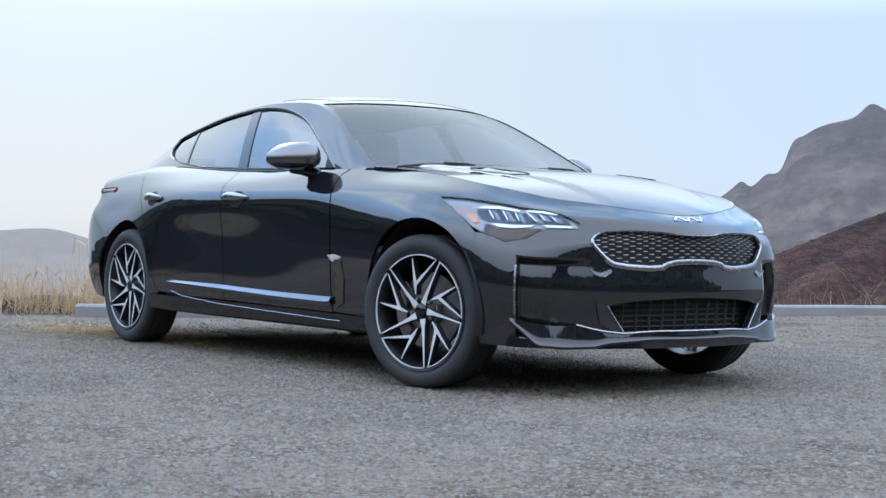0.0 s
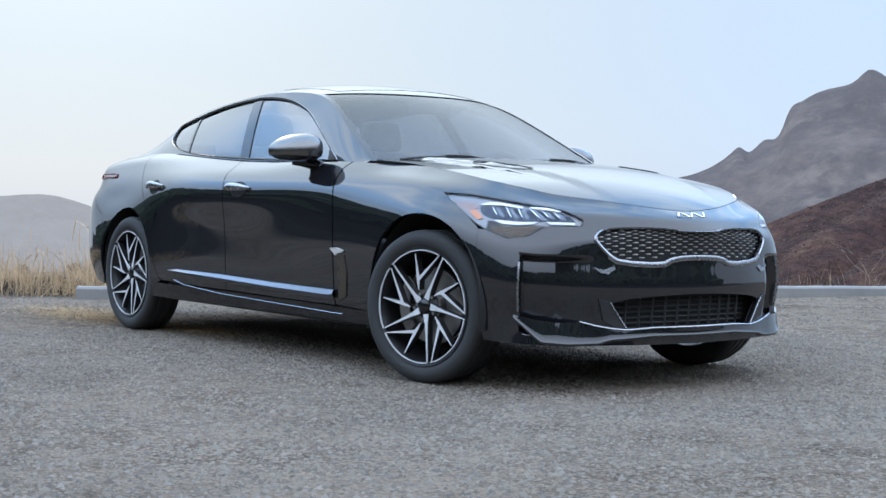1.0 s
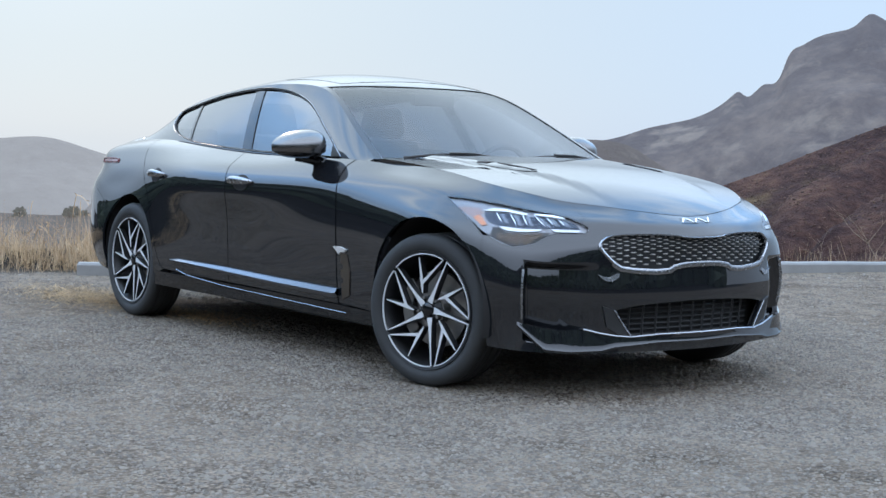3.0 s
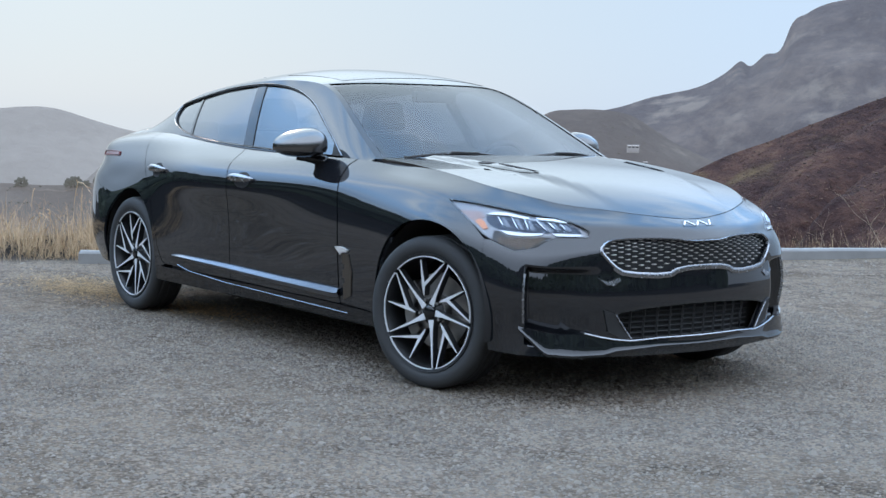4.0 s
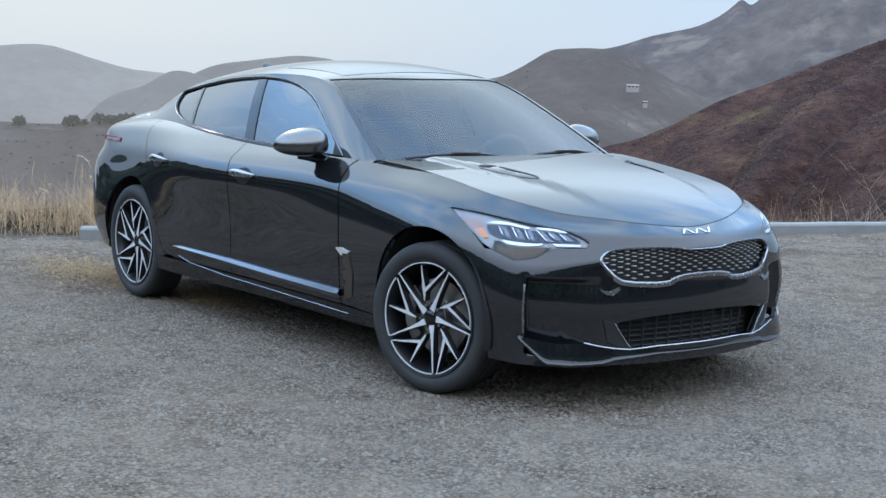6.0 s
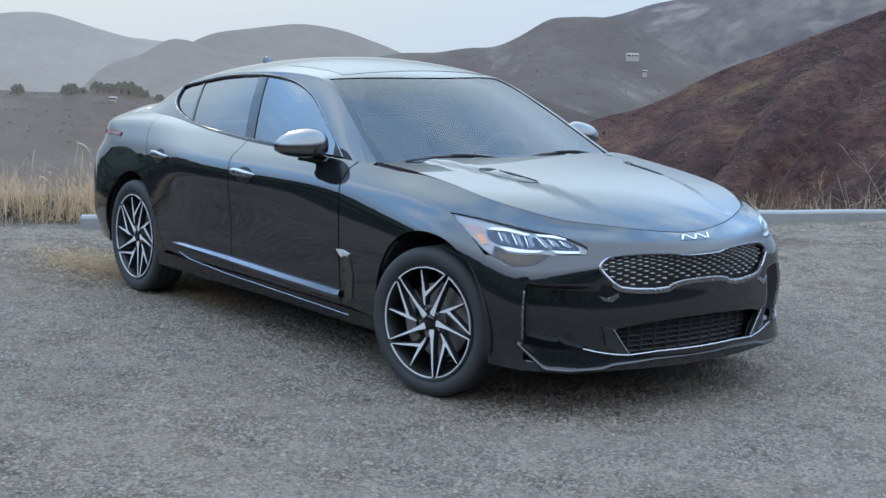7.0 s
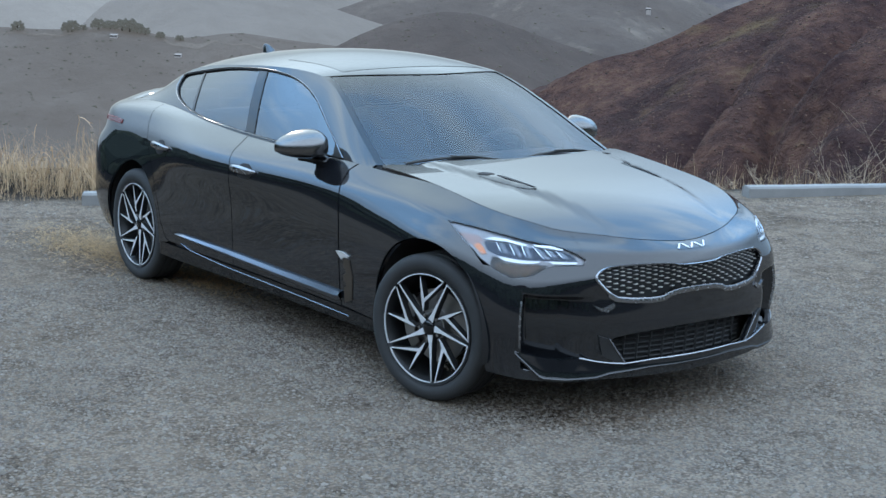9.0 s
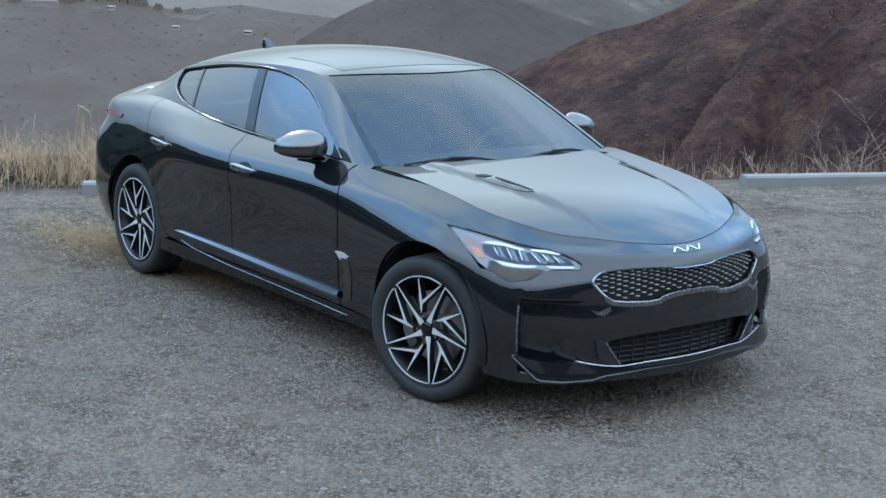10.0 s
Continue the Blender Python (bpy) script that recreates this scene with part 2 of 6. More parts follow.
def skin(name, outer, fn, mat, parent, holes=(), step=0.035, gap=0.0, thick=0.014, label="", centre=(0, 0, 0.5), lift=0.0, edge=None):
    """A panel cut out of a smooth surface fn(a, b) along a polygon, with holes, exact normals and turned-in edges."""
    edge = edge or step
    ring = dense(outer, edge)
    if gap:
        ring = shrunk(ring, gap)
    rings = [ring] + [dense(h, edge) for h in holes]
    lo, hi = ring.min(0), ring.max(0)
    ga, gb = np.meshgrid(np.arange(lo[0] + step / 2, hi[0], step), np.arange(lo[1] + step / 2, hi[1], step))
    grid = np.stack([ga.ravel(), gb.ravel()], 1)
    keep = inside(ring, grid)
    for h in rings[1:]:
        keep &= ~inside(h, grid)
    grid = grid[keep]
    bound = np.concatenate(rings)
    if len(grid):
        near = np.array([np.min(np.sum((bound - g) ** 2, 1)) for g in grid])
        grid = grid[near > (0.45 * edge) ** 2]
    pts, edges, start = [Vector(p) for p in np.concatenate([bound, grid])], [], 0
    for r in rings:
        edges += [(start + i, start + (i + 1) % len(r)) for i in range(len(r))]
        start += len(r)
    v2, _, faces, *_ = delaunay_2d_cdt(pts, edges, [], 0, 1e-7)
    flat = np.array([(v.x, v.y) for v in v2])
    tri = np.array([f for f in faces if len(f) == 3])
    mid = flat[tri].mean(1)
    keep = inside(rings[0], mid)
    for h in rings[1:]:
        keep &= ~inside(h, mid)
    tri = tri[keep]
    a, b, d = flat[:, 0], flat[:, 1], 1e-3
    pos = fn(a, b)
    nrm = np.cross(fn(a + d, b) - fn(a - d, b), fn(a, b + d) - fn(a, b - d))
    nrm /= np.maximum(np.linalg.norm(nrm, axis=1), 1e-12)[:, None]
    way = np.sign(np.sum(nrm * (pos - np.asarray(centre)), 1).mean()) or 1
    nrm *= way
    pos = pos + nrm * lift
    if np.sum(np.cross(pos[tri[:, 1]] - pos[tri[:, 0]], pos[tri[:, 2]] - pos[tri[:, 0]]) * nrm[tri[:, 0]]) < 0:
        tri = tri[:, ::-1]
    used = np.unique(tri)
    back = {o: i for i, o in enumerate(used)}
    tri = [tuple(back[i] for i in t) for t in tri]
    pos, nrm = pos[used], nrm[used]
    verts, polys = [tuple(p) for p in pos], list(tri)
    normals = [[tuple(nrm[i]) for i in t] for t in tri]
    if thick:
        count = {}
        for t in tri:
            for i in range(3):
                count[(t[i], t[(i + 1) % 3])] = 1
        rim = [(i, j) for i, j in count if (j, i) not in count]
        low = {}
        for i, j in rim:
            for k in (i, j):
                if k not in low:
                    low[k] = len(verts)
                    verts.append(tuple(pos[k] - nrm[k] * thick))
            out = np.cross(pos[j] - pos[i], nrm[i])
            out = tuple(out / max(np.linalg.norm(out), 1e-12))
            polys.append((j, i, low[i], low[j]))
            normals.append([out] * 4)
    me = bpy.data.meshes.new(name)
    me.from_pydata(verts, [], polys)
    me.polygons.foreach_set("use_smooth", [True] * len(polys))
    me.normals_split_custom_set([n for f in normals for n in f])
    return linked(name, me, mat, parent, label)


def tube(name, pts, radius, mat, parent, label="", sides=6, closed=False, flat=1.0):
    """A rod swept along the points."""
    pts = [Vector(p) for p in pts]
    bm, rings, n = bmesh.new(), [], len(pts)
    for i, p in enumerate(pts):
        t = (pts[(i + 1) % n] - pts[i - 1]) if closed or 0 < i < n - 1 else (pts[1] - pts[0] if i == 0 else pts[-1] - pts[-2])
        t.normalize()
        u = t.cross(Vector((0, 0, 1)))
        u = u.normalized() if u.length > 1e-3 else Vector((0, 1, 0))
        w = t.cross(u).normalized()
        r = radius[i] if isinstance(radius, (list, tuple)) else radius
        rings.append([bm.verts.new(p + (u * math.cos(2 * math.pi * k / sides) * flat + w * math.sin(2 * math.pi * k / sides)) * r) for k in range(sides)])
    for i in range(n if closed else n - 1):
        a, b = rings[i], rings[(i + 1) % n]
        for k in range(sides):
            bm.faces.new((a[k], a[(k + 1) % sides], b[(k + 1) % sides], b[k]))
    if not closed:
        bm.faces.new(rings[0][::-1])
        bm.faces.new(rings[-1])
    return part(name, bm, mat, parent, label)


def ribbon(name, inner, outer, fn, mat, parent, label="", lift=0.004, closed=True, centre=(0, 0, 0.5), drop=0.006):
    """A raised strip between two lines of the same surface: a flat face with turned-down edges."""
    a, b = np.asarray(inner), np.asarray(outer)
    n, d = len(a), 1e-3

    def up(q):
        pos = fn(q[:, 0], q[:, 1])
        nr = np.cross(fn(q[:, 0] + d, q[:, 1]) - fn(q[:, 0] - d, q[:, 1]), fn(q[:, 0], q[:, 1] + d) - fn(q[:, 0], q[:, 1] - d))
        nr /= np.maximum(np.linalg.norm(nr, axis=1), 1e-12)[:, None]
        return pos, nr * (np.sign(np.sum(nr * (pos - np.asarray(centre)), 1).mean()) or 1)
    pa, na = up(a)
    pb, nb = up(b)
    pc, nc = up((a + b) / 2)
    rows = [pa - na * drop, pa + na * lift * 0.6, pc + nc * lift * 1.15, pb + nb * lift * 0.6, pb - nb * drop]
    bm = bmesh.new()
    vs = [[bm.verts.new(p) for p in r] for r in rows]
    for r0, r1 in zip(vs, vs[1:]):
        for i in range(n if closed else n - 1):
            j = (i + 1) % n
            bm.faces.new((r0[i], r0[j], r1[j], r1[i]))
    return part(name, bm, mat, parent, label)


def block(x0, x1, y0, y1, z0, z1, bevel=0.01, seg=2, bm=None):
    """A bevelled box."""
    own = bmesh.new()
    bmesh.ops.create_cube(own, size=1)
    for v in own.verts:
        v.co = Vector(((x0 + x1) / 2 + v.co.x * (x1 - x0), (y0 + y1) / 2 + v.co.y * (y1 - y0), (z0 + z1) / 2 + v.co.z * (z1 - z0)))
    if bevel:
        bmesh.ops.bevel(own, geom=own.edges[:], offset=bevel, segments=seg, affect='EDGES', profile=0.7)
    if bm is None:
        return own
    me = bpy.data.meshes.new("tmp")
    own.to_mesh(me)
    own.free()
    bm.from_mesh(me)
    bpy.data.meshes.remove(me)
    return bm


def turned(profile, steps, axis='y'):
    """A body of revolution about y from (radius, y) pairs."""
    bm, rings = bmesh.new(), []
    for k in range(steps):
        c, s = math.cos(2 * math.pi * k / steps), math.sin(2 * math.pi * k / steps)
        rings.append([bm.verts.new((r * c, y, r * s)) for r, y in profile])
    for k in range(steps):
        a, b = rings[k], rings[(k + 1) % steps]
        for i in range(len(profile) - 1):
            bm.faces.new((a[i], b[i], b[i + 1], a[i + 1]))
    return bm


# ---- the car's surfaces: x to the front, y half width, z up ----
plan_pts = np.array([(2.257, -0.2), (2.275, 0), (2.257, 0.2), (2.22, 0.36), (2.163, 0.51), (2.09, 0.655), (1.99, 0.765), (1.85, 0.835), (1.7, 0.88), (1.453, 0.918),
                     (1.15, 0.908), (0.8, 0.897), (0.0, 0.913), (-0.8, 0.936), (-1.453, 0.929), (-1.9, 0.892), (-2.2, 0.81), (-2.4, 0.65), (-2.5, 0.40), (-2.53, 0), (-2.5, -0.40)])
chord = np.r_[0, np.cumsum(np.linalg.norm(np.diff(plan_pts, axis=0), axis=1))]
chord -= chord[1]
plan_x, plan_y = spline(chord, plan_pts[:, 0]), spline(chord, plan_pts[:, 1])
S_END = chord[-2]
STATIONS = (2.275, 2.0, 1.75, 1.453, 0.8, 0.0, -0.8, -1.453, -2.0, -2.35, -2.53)
INSET = (
    (0.055, 0.004, 0.022, 0.03, 0.03, 0.035, 0.03, 0.03, 0.05, 0.07, 0.09),
    (0.053, 0.007, 0.002, 0.01, 0.015, 0.022, 0.014, 0.005, 0.01, 0.015, 0.03),
    (0.045, -0.008, -0.006, 0, 0.006, 0.018, 0.009, 0.006, 0, 0, 0),
    (0.055, 0.004, 0.002, 0, 0, 0.01, 0.006, 0.028, 0.02, 0, 0.01),
    (0.052, 0.024, 0.024, 0.016, 0.006, 0, 0, 0.058, 0.048, 0.02, 0.03),
    (0.064, 0.058, 0.056, 0.052, 0.026, 0.012, 0.02, 0.09, 0.08, 0.06, 0.06),
    (0.08, 0.092, 0.084, 0.083, 0.062, 0.05, 0.066, 0.128, 0.118, 0.075, 0.065),
    (0.105, 0.158, 0.138, 0.142, 0.1, 0.1, 0.13, 0.175, 0.165, 0.115, 0.09),
    (0.135, 0.205, 0.185, 0.2, 0.135, 0.145, 0.185, 0.255, 0.25, 0.17, 0.13))
HEIGHT = (
    (0.205, 0.21, 0.22, 0.22, 0.22, 0.22, 0.22, 0.23, 0.25, 0.26, 0.27),
    (0.32, 0.32, 0.36, 0.36, 0.36, 0.36, 0.36, 0.38, 0.38, 0.38, 0.38),
    (0.44, 0.44, 0.48, 0.50, 0.50, 0.50, 0.50, 0.52, 0.52, 0.52, 0.53),
    (0.56, 0.55, 0.60, 0.63, 0.66, 0.66, 0.66, 0.67, 0.66, 0.66, 0.67),
    (0.65, 0.635, 0.69, 0.73, 0.77, 0.77, 0.775, 0.78, 0.76, 0.77, 0.78),
    (0.695, 0.70, 0.755, 0.795, 0.84, 0.845, 0.86, 0.87, 0.845, 0.84, 0.85),
    (0.722, 0.752, 0.80, 0.84, 0.89, 0.898, 0.918, 0.940, 0.932, 0.92, 0.925),
    (0.742, 0.780, 0.83, 0.87, 0.927, 0.938, 0.968, 0.998, 0.985, 0.968, 0.968),
    (0.757, 0.802, 0.848, 0.892, 0.955, 0.968, 1.002, 1.034, 1.016, 0.992, 0.99))
inset_of = [spline(STATIONS, r) for r in INSET]
height_of = [spline(STATIONS, r) for r in HEIGHT]
basis = [spline(np.arange(9) / 8, row) for row in np.eye(9)]


hood_mid = spline((0.7, 1.0, 1.3, 1.6, 1.85, 2.0, 2.08, 2.14, 2.2), (1.0, 0.985, 0.962, 0.932, 0.885, 0.835, 0.797, 0.757, 0.70))
hood_fall = spline((0.7, 1.0, 1.3, 1.6, 1.85, 2.0, 2.2), (0.035, 0.035, 0.05, 0.08, 0.125, 0.16, 0.16))


def hood_at(x, y):
    ay = np.abs(y)
    yc = 0.53 - 0.20 * np.clip((x - 1.0) / 1.0, 0, 1.1)
    t = np.clip((ay - yc + 0.035) / 0.07, 0, 1)
    dome = 0.016 * (1 - t * t * (3 - 2 * t)) * np.clip((2.08 - x) / 0.5, 0, 1)
    return (hood_mid(x) - hood_fall(x) * y * y + dome - 0.006 * np.clip((2.08 - x) / 0.5, 0, 1))


def hood(x, y):
    return np.stack([x, y, hood_at(x, y)], -1)


def body(s, v):
    """The car's side, wrapped round from the middle of the nose (s = 0) to the middle of the tail; v from the sill (0) to the hood line and belt (1)."""
    s, v = np.asarray(s, float), np.clip(np.asarray(v, float), -0.02, 1.02)
    side, q = np.where(s < 0, -1.0, 1.0), np.abs(s)
    q = np.where(q > S_END, 2 * S_END - q, q)
    px, py = plan_x(q), plan_y(q)
    d = 1e-3
    tx, ty = plan_x(q + d) - plan_x(np.maximum(q - d, -0.15)), plan_y(q + d) - plan_y(np.maximum(q - d, -0.15))
    ln = np.hypot(tx, ty)
    nx, ny = ty / ln, -tx / ln
    w = [b(v) for b in basis]
    ins = sum(f(px) * k for f, k in zip(inset_of, w))
    z = sum(f(px) * k for f, k in zip(height_of, w))
    xt, yt = px - nx * inset_of[8](px), py - ny * inset_of[8](px)
    meet = np.clip((px - 0.95) / 0.35, 0, 1)
    rise = np.clip((v - 0.55) / 0.45, 0, 1.05)
    z = z + (hood_at(xt, yt) - height_of[8](px)) * meet * meet * (3 - 2 * meet) * rise * rise
    return np.stack([px - nx * ins, side * (py - ny * ins), z], -1)


look_s, look_v = np.meshgrid(np.linspace(0, S_END, 700), np.linspace(0, 1, 161), indexing="ij")
look_p = body(look_s, look_v)


def loc(x, y, z):
    """The place (s, v) on the car's side nearest to a point; y None: wherever x and z suit."""
    d = (look_p[..., 0] - x) ** 2 + (look_p[..., 2] - z) ** 2
    if y is not None:
        d = d + (look_p[..., 1] - y) ** 2
    i = np.unravel_index(np.argmin(d), d.shape)
    s0, v0, ds, dv = look_s[i], look_v[i], S_END / 699, 1 / 160
    for _ in range(3):
        fs, fv = np.meshgrid(s0 + ds * np.linspace(-1, 1, 9), np.clip(v0 + dv * np.linspace(-1, 1, 9), 0, 1))
        p = body(fs, fv)
        e = (p[..., 0] - x) ** 2 + (p[..., 2] - z) ** 2 + (0 if y is None else (p[..., 1] - y) ** 2)
        k = np.unravel_index(np.argmin(e), e.shape)
        s0, v0, ds, dv = fs[k], fv[k], ds / 4, dv / 4
    return float(s0), float(v0)


def side_of(x):
    """s where the upper edge has that x."""
    return float(look_s[np.argmin(np.abs(look_p[:, -1, 0] - x)), 0])


roof_z = spline((1.08, 0.65, 0.22, 0.0, -0.35, -0.8, -1.2, -1.6, -2.0, -2.2), (0.957, 1.168, 1.348, 1.388, 1.412, 1.395, 1.352, 1.268, 1.12, 1.04))
roof_w = spline((1.08, 0.65, 0.22, -0.3, -0.8, -1.2, -1.7, -2.2), (0.734, 0.652, 0.572, 0.598, 0.575, 0.535, 0.50, 0.50))
roof_back = spline((1.08, 0.22, -0.3, -1.2, -1.8, -2.2), (0.24, 0.09, 0.0, -0.02, -0.08, -0.14))
roof_drop = spline((1.08, 0.22, -0.3, -1.2, -2.2), (-0.004, 0.042, 0.075, 0.075, 0.03))


def top(a, q):
    """Windscreen, roof and rear glass: a along the middle line, q from -1 to 1 across."""
    w = np.abs(q)
    return np.stack([a - roof_back(a) * w * w, q * roof_w(a), roof_z(a) - roof_drop(a) * w ** 2.2], -1)


belt_x = look_p[:, -1, 0]
keep = slice(int(np.argmin(np.abs(belt_x - 1.0))), int(np.argmin(np.abs(belt_x + 2.3))))
belt_y, belt_z = spline(belt_x[keep][::12], look_p[keep, -1, 1][::12]), spline(belt_x[keep][::12], look_p[keep, -1, 2][::12])


def upper(side):
    """Side of the cabin between belt and roof edge."""
    def at(a, b):
        t = top(a, np.ones_like(a))
        low = np.stack([t[:, 0], np.maximum(belt_y(t[:, 0]), t[:, 1]), np.where(t[:, 0] > 0, np.minimum(belt_z(t[:, 0]), t[:, 2]), belt_z(t[:, 0]))], -1)
        p = low + (t - low) * b[:, None]
        swell = 0.010 * 4 * b * (1 - b) * np.clip((t[:, 2] - low[:, 2]) / 0.3, 0, 1)
        p[:, 1] += swell
        p[:, 1] *= side
        return p
    return at


up_a, up_b = np.meshgrid(np.linspace(1.07, -2.2, 500), np.linspace(0, 1, 81), indexing="ij")
up_p = upper(1)(up_a.ravel(), up_b.ravel()).reshape(500, 81, 3)


def uloc(x, z):
    i = np.unravel_index(np.argmin((up_p[..., 0] - x) ** 2 + (up_p[..., 2] - z) ** 2), up_a.shape)
    return up_a[i], up_b[i]


def arc(cx, cz, r, a0, a1, n=26):
    return [(cx + r * math.cos(radians(a0 + (a1 - a0) * i / n)), cz + r * math.sin(radians(a0 + (a1 - a0) * i / n))) for i in range(n + 1)]


def on_side(pts):
    return [loc(x, None, z) if x < 1.85 else loc(x, y_plan(x), z) for x, z in pts]


def y_plan(x):
    q = np.linspace(0, S_END, 900)
    return float(plan_y(q[np.argmin(np.abs(plan_x(q) - x))])) - 0.02

# ---- ground materials ----
GRAVEL = material("gravel", (0.3, 0.3, 0.3), 0.92, spec=0.12)
gv = coords(GRAVEL)
peb = node(GRAVEL, "ShaderNodeTexVoronoi", Scale=130.0)
link(GRAVEL, gv, peb.inputs["Vector"])
peb2 = node(GRAVEL, "ShaderNodeTexVoronoi", Scale=58.0)
link(GRAVEL, gv, peb2.inputs["Vector"])
tone = ramp(GRAVEL, noise_at(GRAVEL, 34, 8, 0.8, gv), (0.32, (0.1133, 0.0879, 0.0691)), (0.5, (0.1733, 0.1349, 0.1055)), (0.7, (0.2369, 0.1873, 0.1487)))
grey = node(GRAVEL, "ShaderNodeRGBToBW")
link(GRAVEL, peb.outputs["Color"], grey.inputs[0])
grain = mixed(GRAVEL, 0.32, tone, grey.outputs[0], 'SOFT_LIGHT')
patch = ramp(GRAVEL, noise_at(GRAVEL, 0.55, 5, 0.6, gv), (0.34, (0.66, 0.62, 0.57)), (0.48, (0.92, 0.90, 0.87)), (0.62, (1.08, 1.08, 1.08)))
clods = ramp(GRAVEL, noise_at(GRAVEL, 11.0, 5, 0.75, gv), (0.36, (0.36, 0.35, 0.34)), (0.49, (1.0, 1.0, 1.0)), (0.68, (1.36, 1.34, 1.30)))
gaps = ramp(GRAVEL, peb2.outputs["Distance"], (0.20, (1.25, 1.24, 1.23)), (0.42, (1.0, 1.0, 1.0)), (0.66, (0.48, 0.47, 0.46)))
grain = mixed(GRAVEL, ranged(GRAVEL, noise_at(GRAVEL, 1.5, 5, 0.65, gv), -0.5, 2.0), grain, gaps, 'MULTIPLY')
grain = mixed(GRAVEL, 0.7, grain, clods, 'MULTIPLY')
grain = mixed(GRAVEL, 0.9, grain, patch, 'MULTIPLY')
swept = ramp(GRAVEL, noise_at(GRAVEL, 3.4, 6, 0.72, gv), (0.36, (0.70, 0.68, 0.655)), (0.5, (0.98, 0.97, 0.96)), (0.66, (1.18, 1.17, 1.15)))
grain = mixed(GRAVEL, 0.85, grain, swept, 'MULTIPLY')
dusty = mixed(GRAVEL, ranged(GRAVEL, noise_at(GRAVEL, 1.7, 6, 0.65, gv), -0.9, 1.3), grain, (0.1822, 0.1374, 0.1013))
soil = mixed(GRAVEL, noise_at(GRAVEL, 6, 6, 0.7, gv), (0.006, 0.0045, 0.0036), (0.028, 0.020, 0.014))
scrub = ramp(GRAVEL, noise_at(GRAVEL, 0.12, 9, 0.75, gv), (0.36, (0.010, 0.009, 0.007)), (0.55, (0.022, 0.018, 0.014)), (0.7, (0.038, 0.030, 0.023)))
zone = node(GRAVEL, "ShaderNodeAttribute")
zone.attribute_name = "zone"
sep = node(GRAVEL, "ShaderNodeSeparateColor")
link(GRAVEL, zone.outputs["Color"], sep.inputs["Color"])
base(GRAVEL, mixed(GRAVEL, sep.outputs["Green"], mixed(GRAVEL, sep.outputs["Red"], dusty, soil), scrub))
bn = bump(GRAVEL, peb2.outputs["Distance"], 0.5, 0.012)
bn = bump(GRAVEL, peb.outputs["Distance"], 0.45, 0.006, bn)
bn = bump(GRAVEL, noise_at(GRAVEL, 6.5, 5, 0.7, gv), 0.75, 0.06, bn)
bump(GRAVEL, noise_at(GRAVEL, 150, 4, 0.7, gv), 0.28, 0.004, bn)

STONE = material("gravel_stone", (0.3, 0.3, 0.3), 0.85, spec=0.3)
geo = node(STONE, "ShaderNodeNewGeometry")
base(STONE, ramp(STONE, geo.outputs["Random Per Island"], (0.0, (0.100, 0.083, 0.068)), (0.30, (0.142, 0.118, 0.096)), (0.65, (0.178, 0.149, 0.121)), (0.92, (0.200, 0.166, 0.135)), (1.0, (0.235, 0.20, 0.168))))
CONCRETE = material("concrete", (0.42, 0.42, 0.41), 0.85)
base(CONCRETE, mixed(CONCRETE, noise_at(CONCRETE, 5, 7, 0.7), (0.1443, 0.1373, 0.1287), (0.2574, 0.2457, 0.2301)))
bump(CONCRETE, noise_at(CONCRETE, 70, 5, 0.7), 0.5, 0.004)


def plantlike(name, lo, hi, rough=0.8):
    m = material(name, lo, rough, spec=0.2)
    g = node(m, "ShaderNodeNewGeometry")
    base(m, mixed(m, g.outputs["Random Per Island"], lo, hi))
    return m


STRAW = plantlike("dry_grass", (0.33, 0.205, 0.11), (0.64, 0.46, 0.29))
TWIG = plantlike("bare_twig", (0.26, 0.19, 0.13), (0.50, 0.385, 0.28))
REDBUSH = plantlike("dry_chaparral", (0.030, 0.020, 0.018), (0.15, 0.088, 0.06), 0.9)
LEAF = plantlike("dark_leaf", (0.02, 0.03, 0.018), (0.05, 0.062, 0.035), 0.8)
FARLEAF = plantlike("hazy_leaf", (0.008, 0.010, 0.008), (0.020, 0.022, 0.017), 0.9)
# haze before the far leaves, given to them as a faint glow
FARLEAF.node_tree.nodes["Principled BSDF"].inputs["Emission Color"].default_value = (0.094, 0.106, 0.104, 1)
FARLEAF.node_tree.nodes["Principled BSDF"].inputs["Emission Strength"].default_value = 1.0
BARK = material("bark", (0.07, 0.055, 0.045), 0.9)
bump(BARK, noise_at(BARK, 20, 5), 0.6, 0.02)
PLASTER = material("white_wall", (0.5, 0.5, 0.48), 0.8)
base(PLASTER, mixed(PLASTER, noise_at(PLASTER, 0.8, 5), (0.14, 0.135, 0.13), (0.22, 0.21, 0.20)))
TILE = material("roof_tile", (0.3, 0.2, 0.16), 0.8)
base(TILE, mixed(TILE, noise_at(TILE, 2.0, 5), (0.13, 0.11, 0.095), (0.20, 0.175, 0.155)))
for far in (PLASTER, TILE):                       # far houses' haze, put in as a glow of walls and roofs
    far.node_tree.nodes["Principled BSDF"].inputs["Emission Color"].default_value = (0.11, 0.115, 0.12, 1)
    far.node_tree.nodes["Principled BSDF"].inputs["Emission Strength"].default_value = 1.0
PANEDARK = material("dark_pane", (0.03, 0.035, 0.04), 0.1)


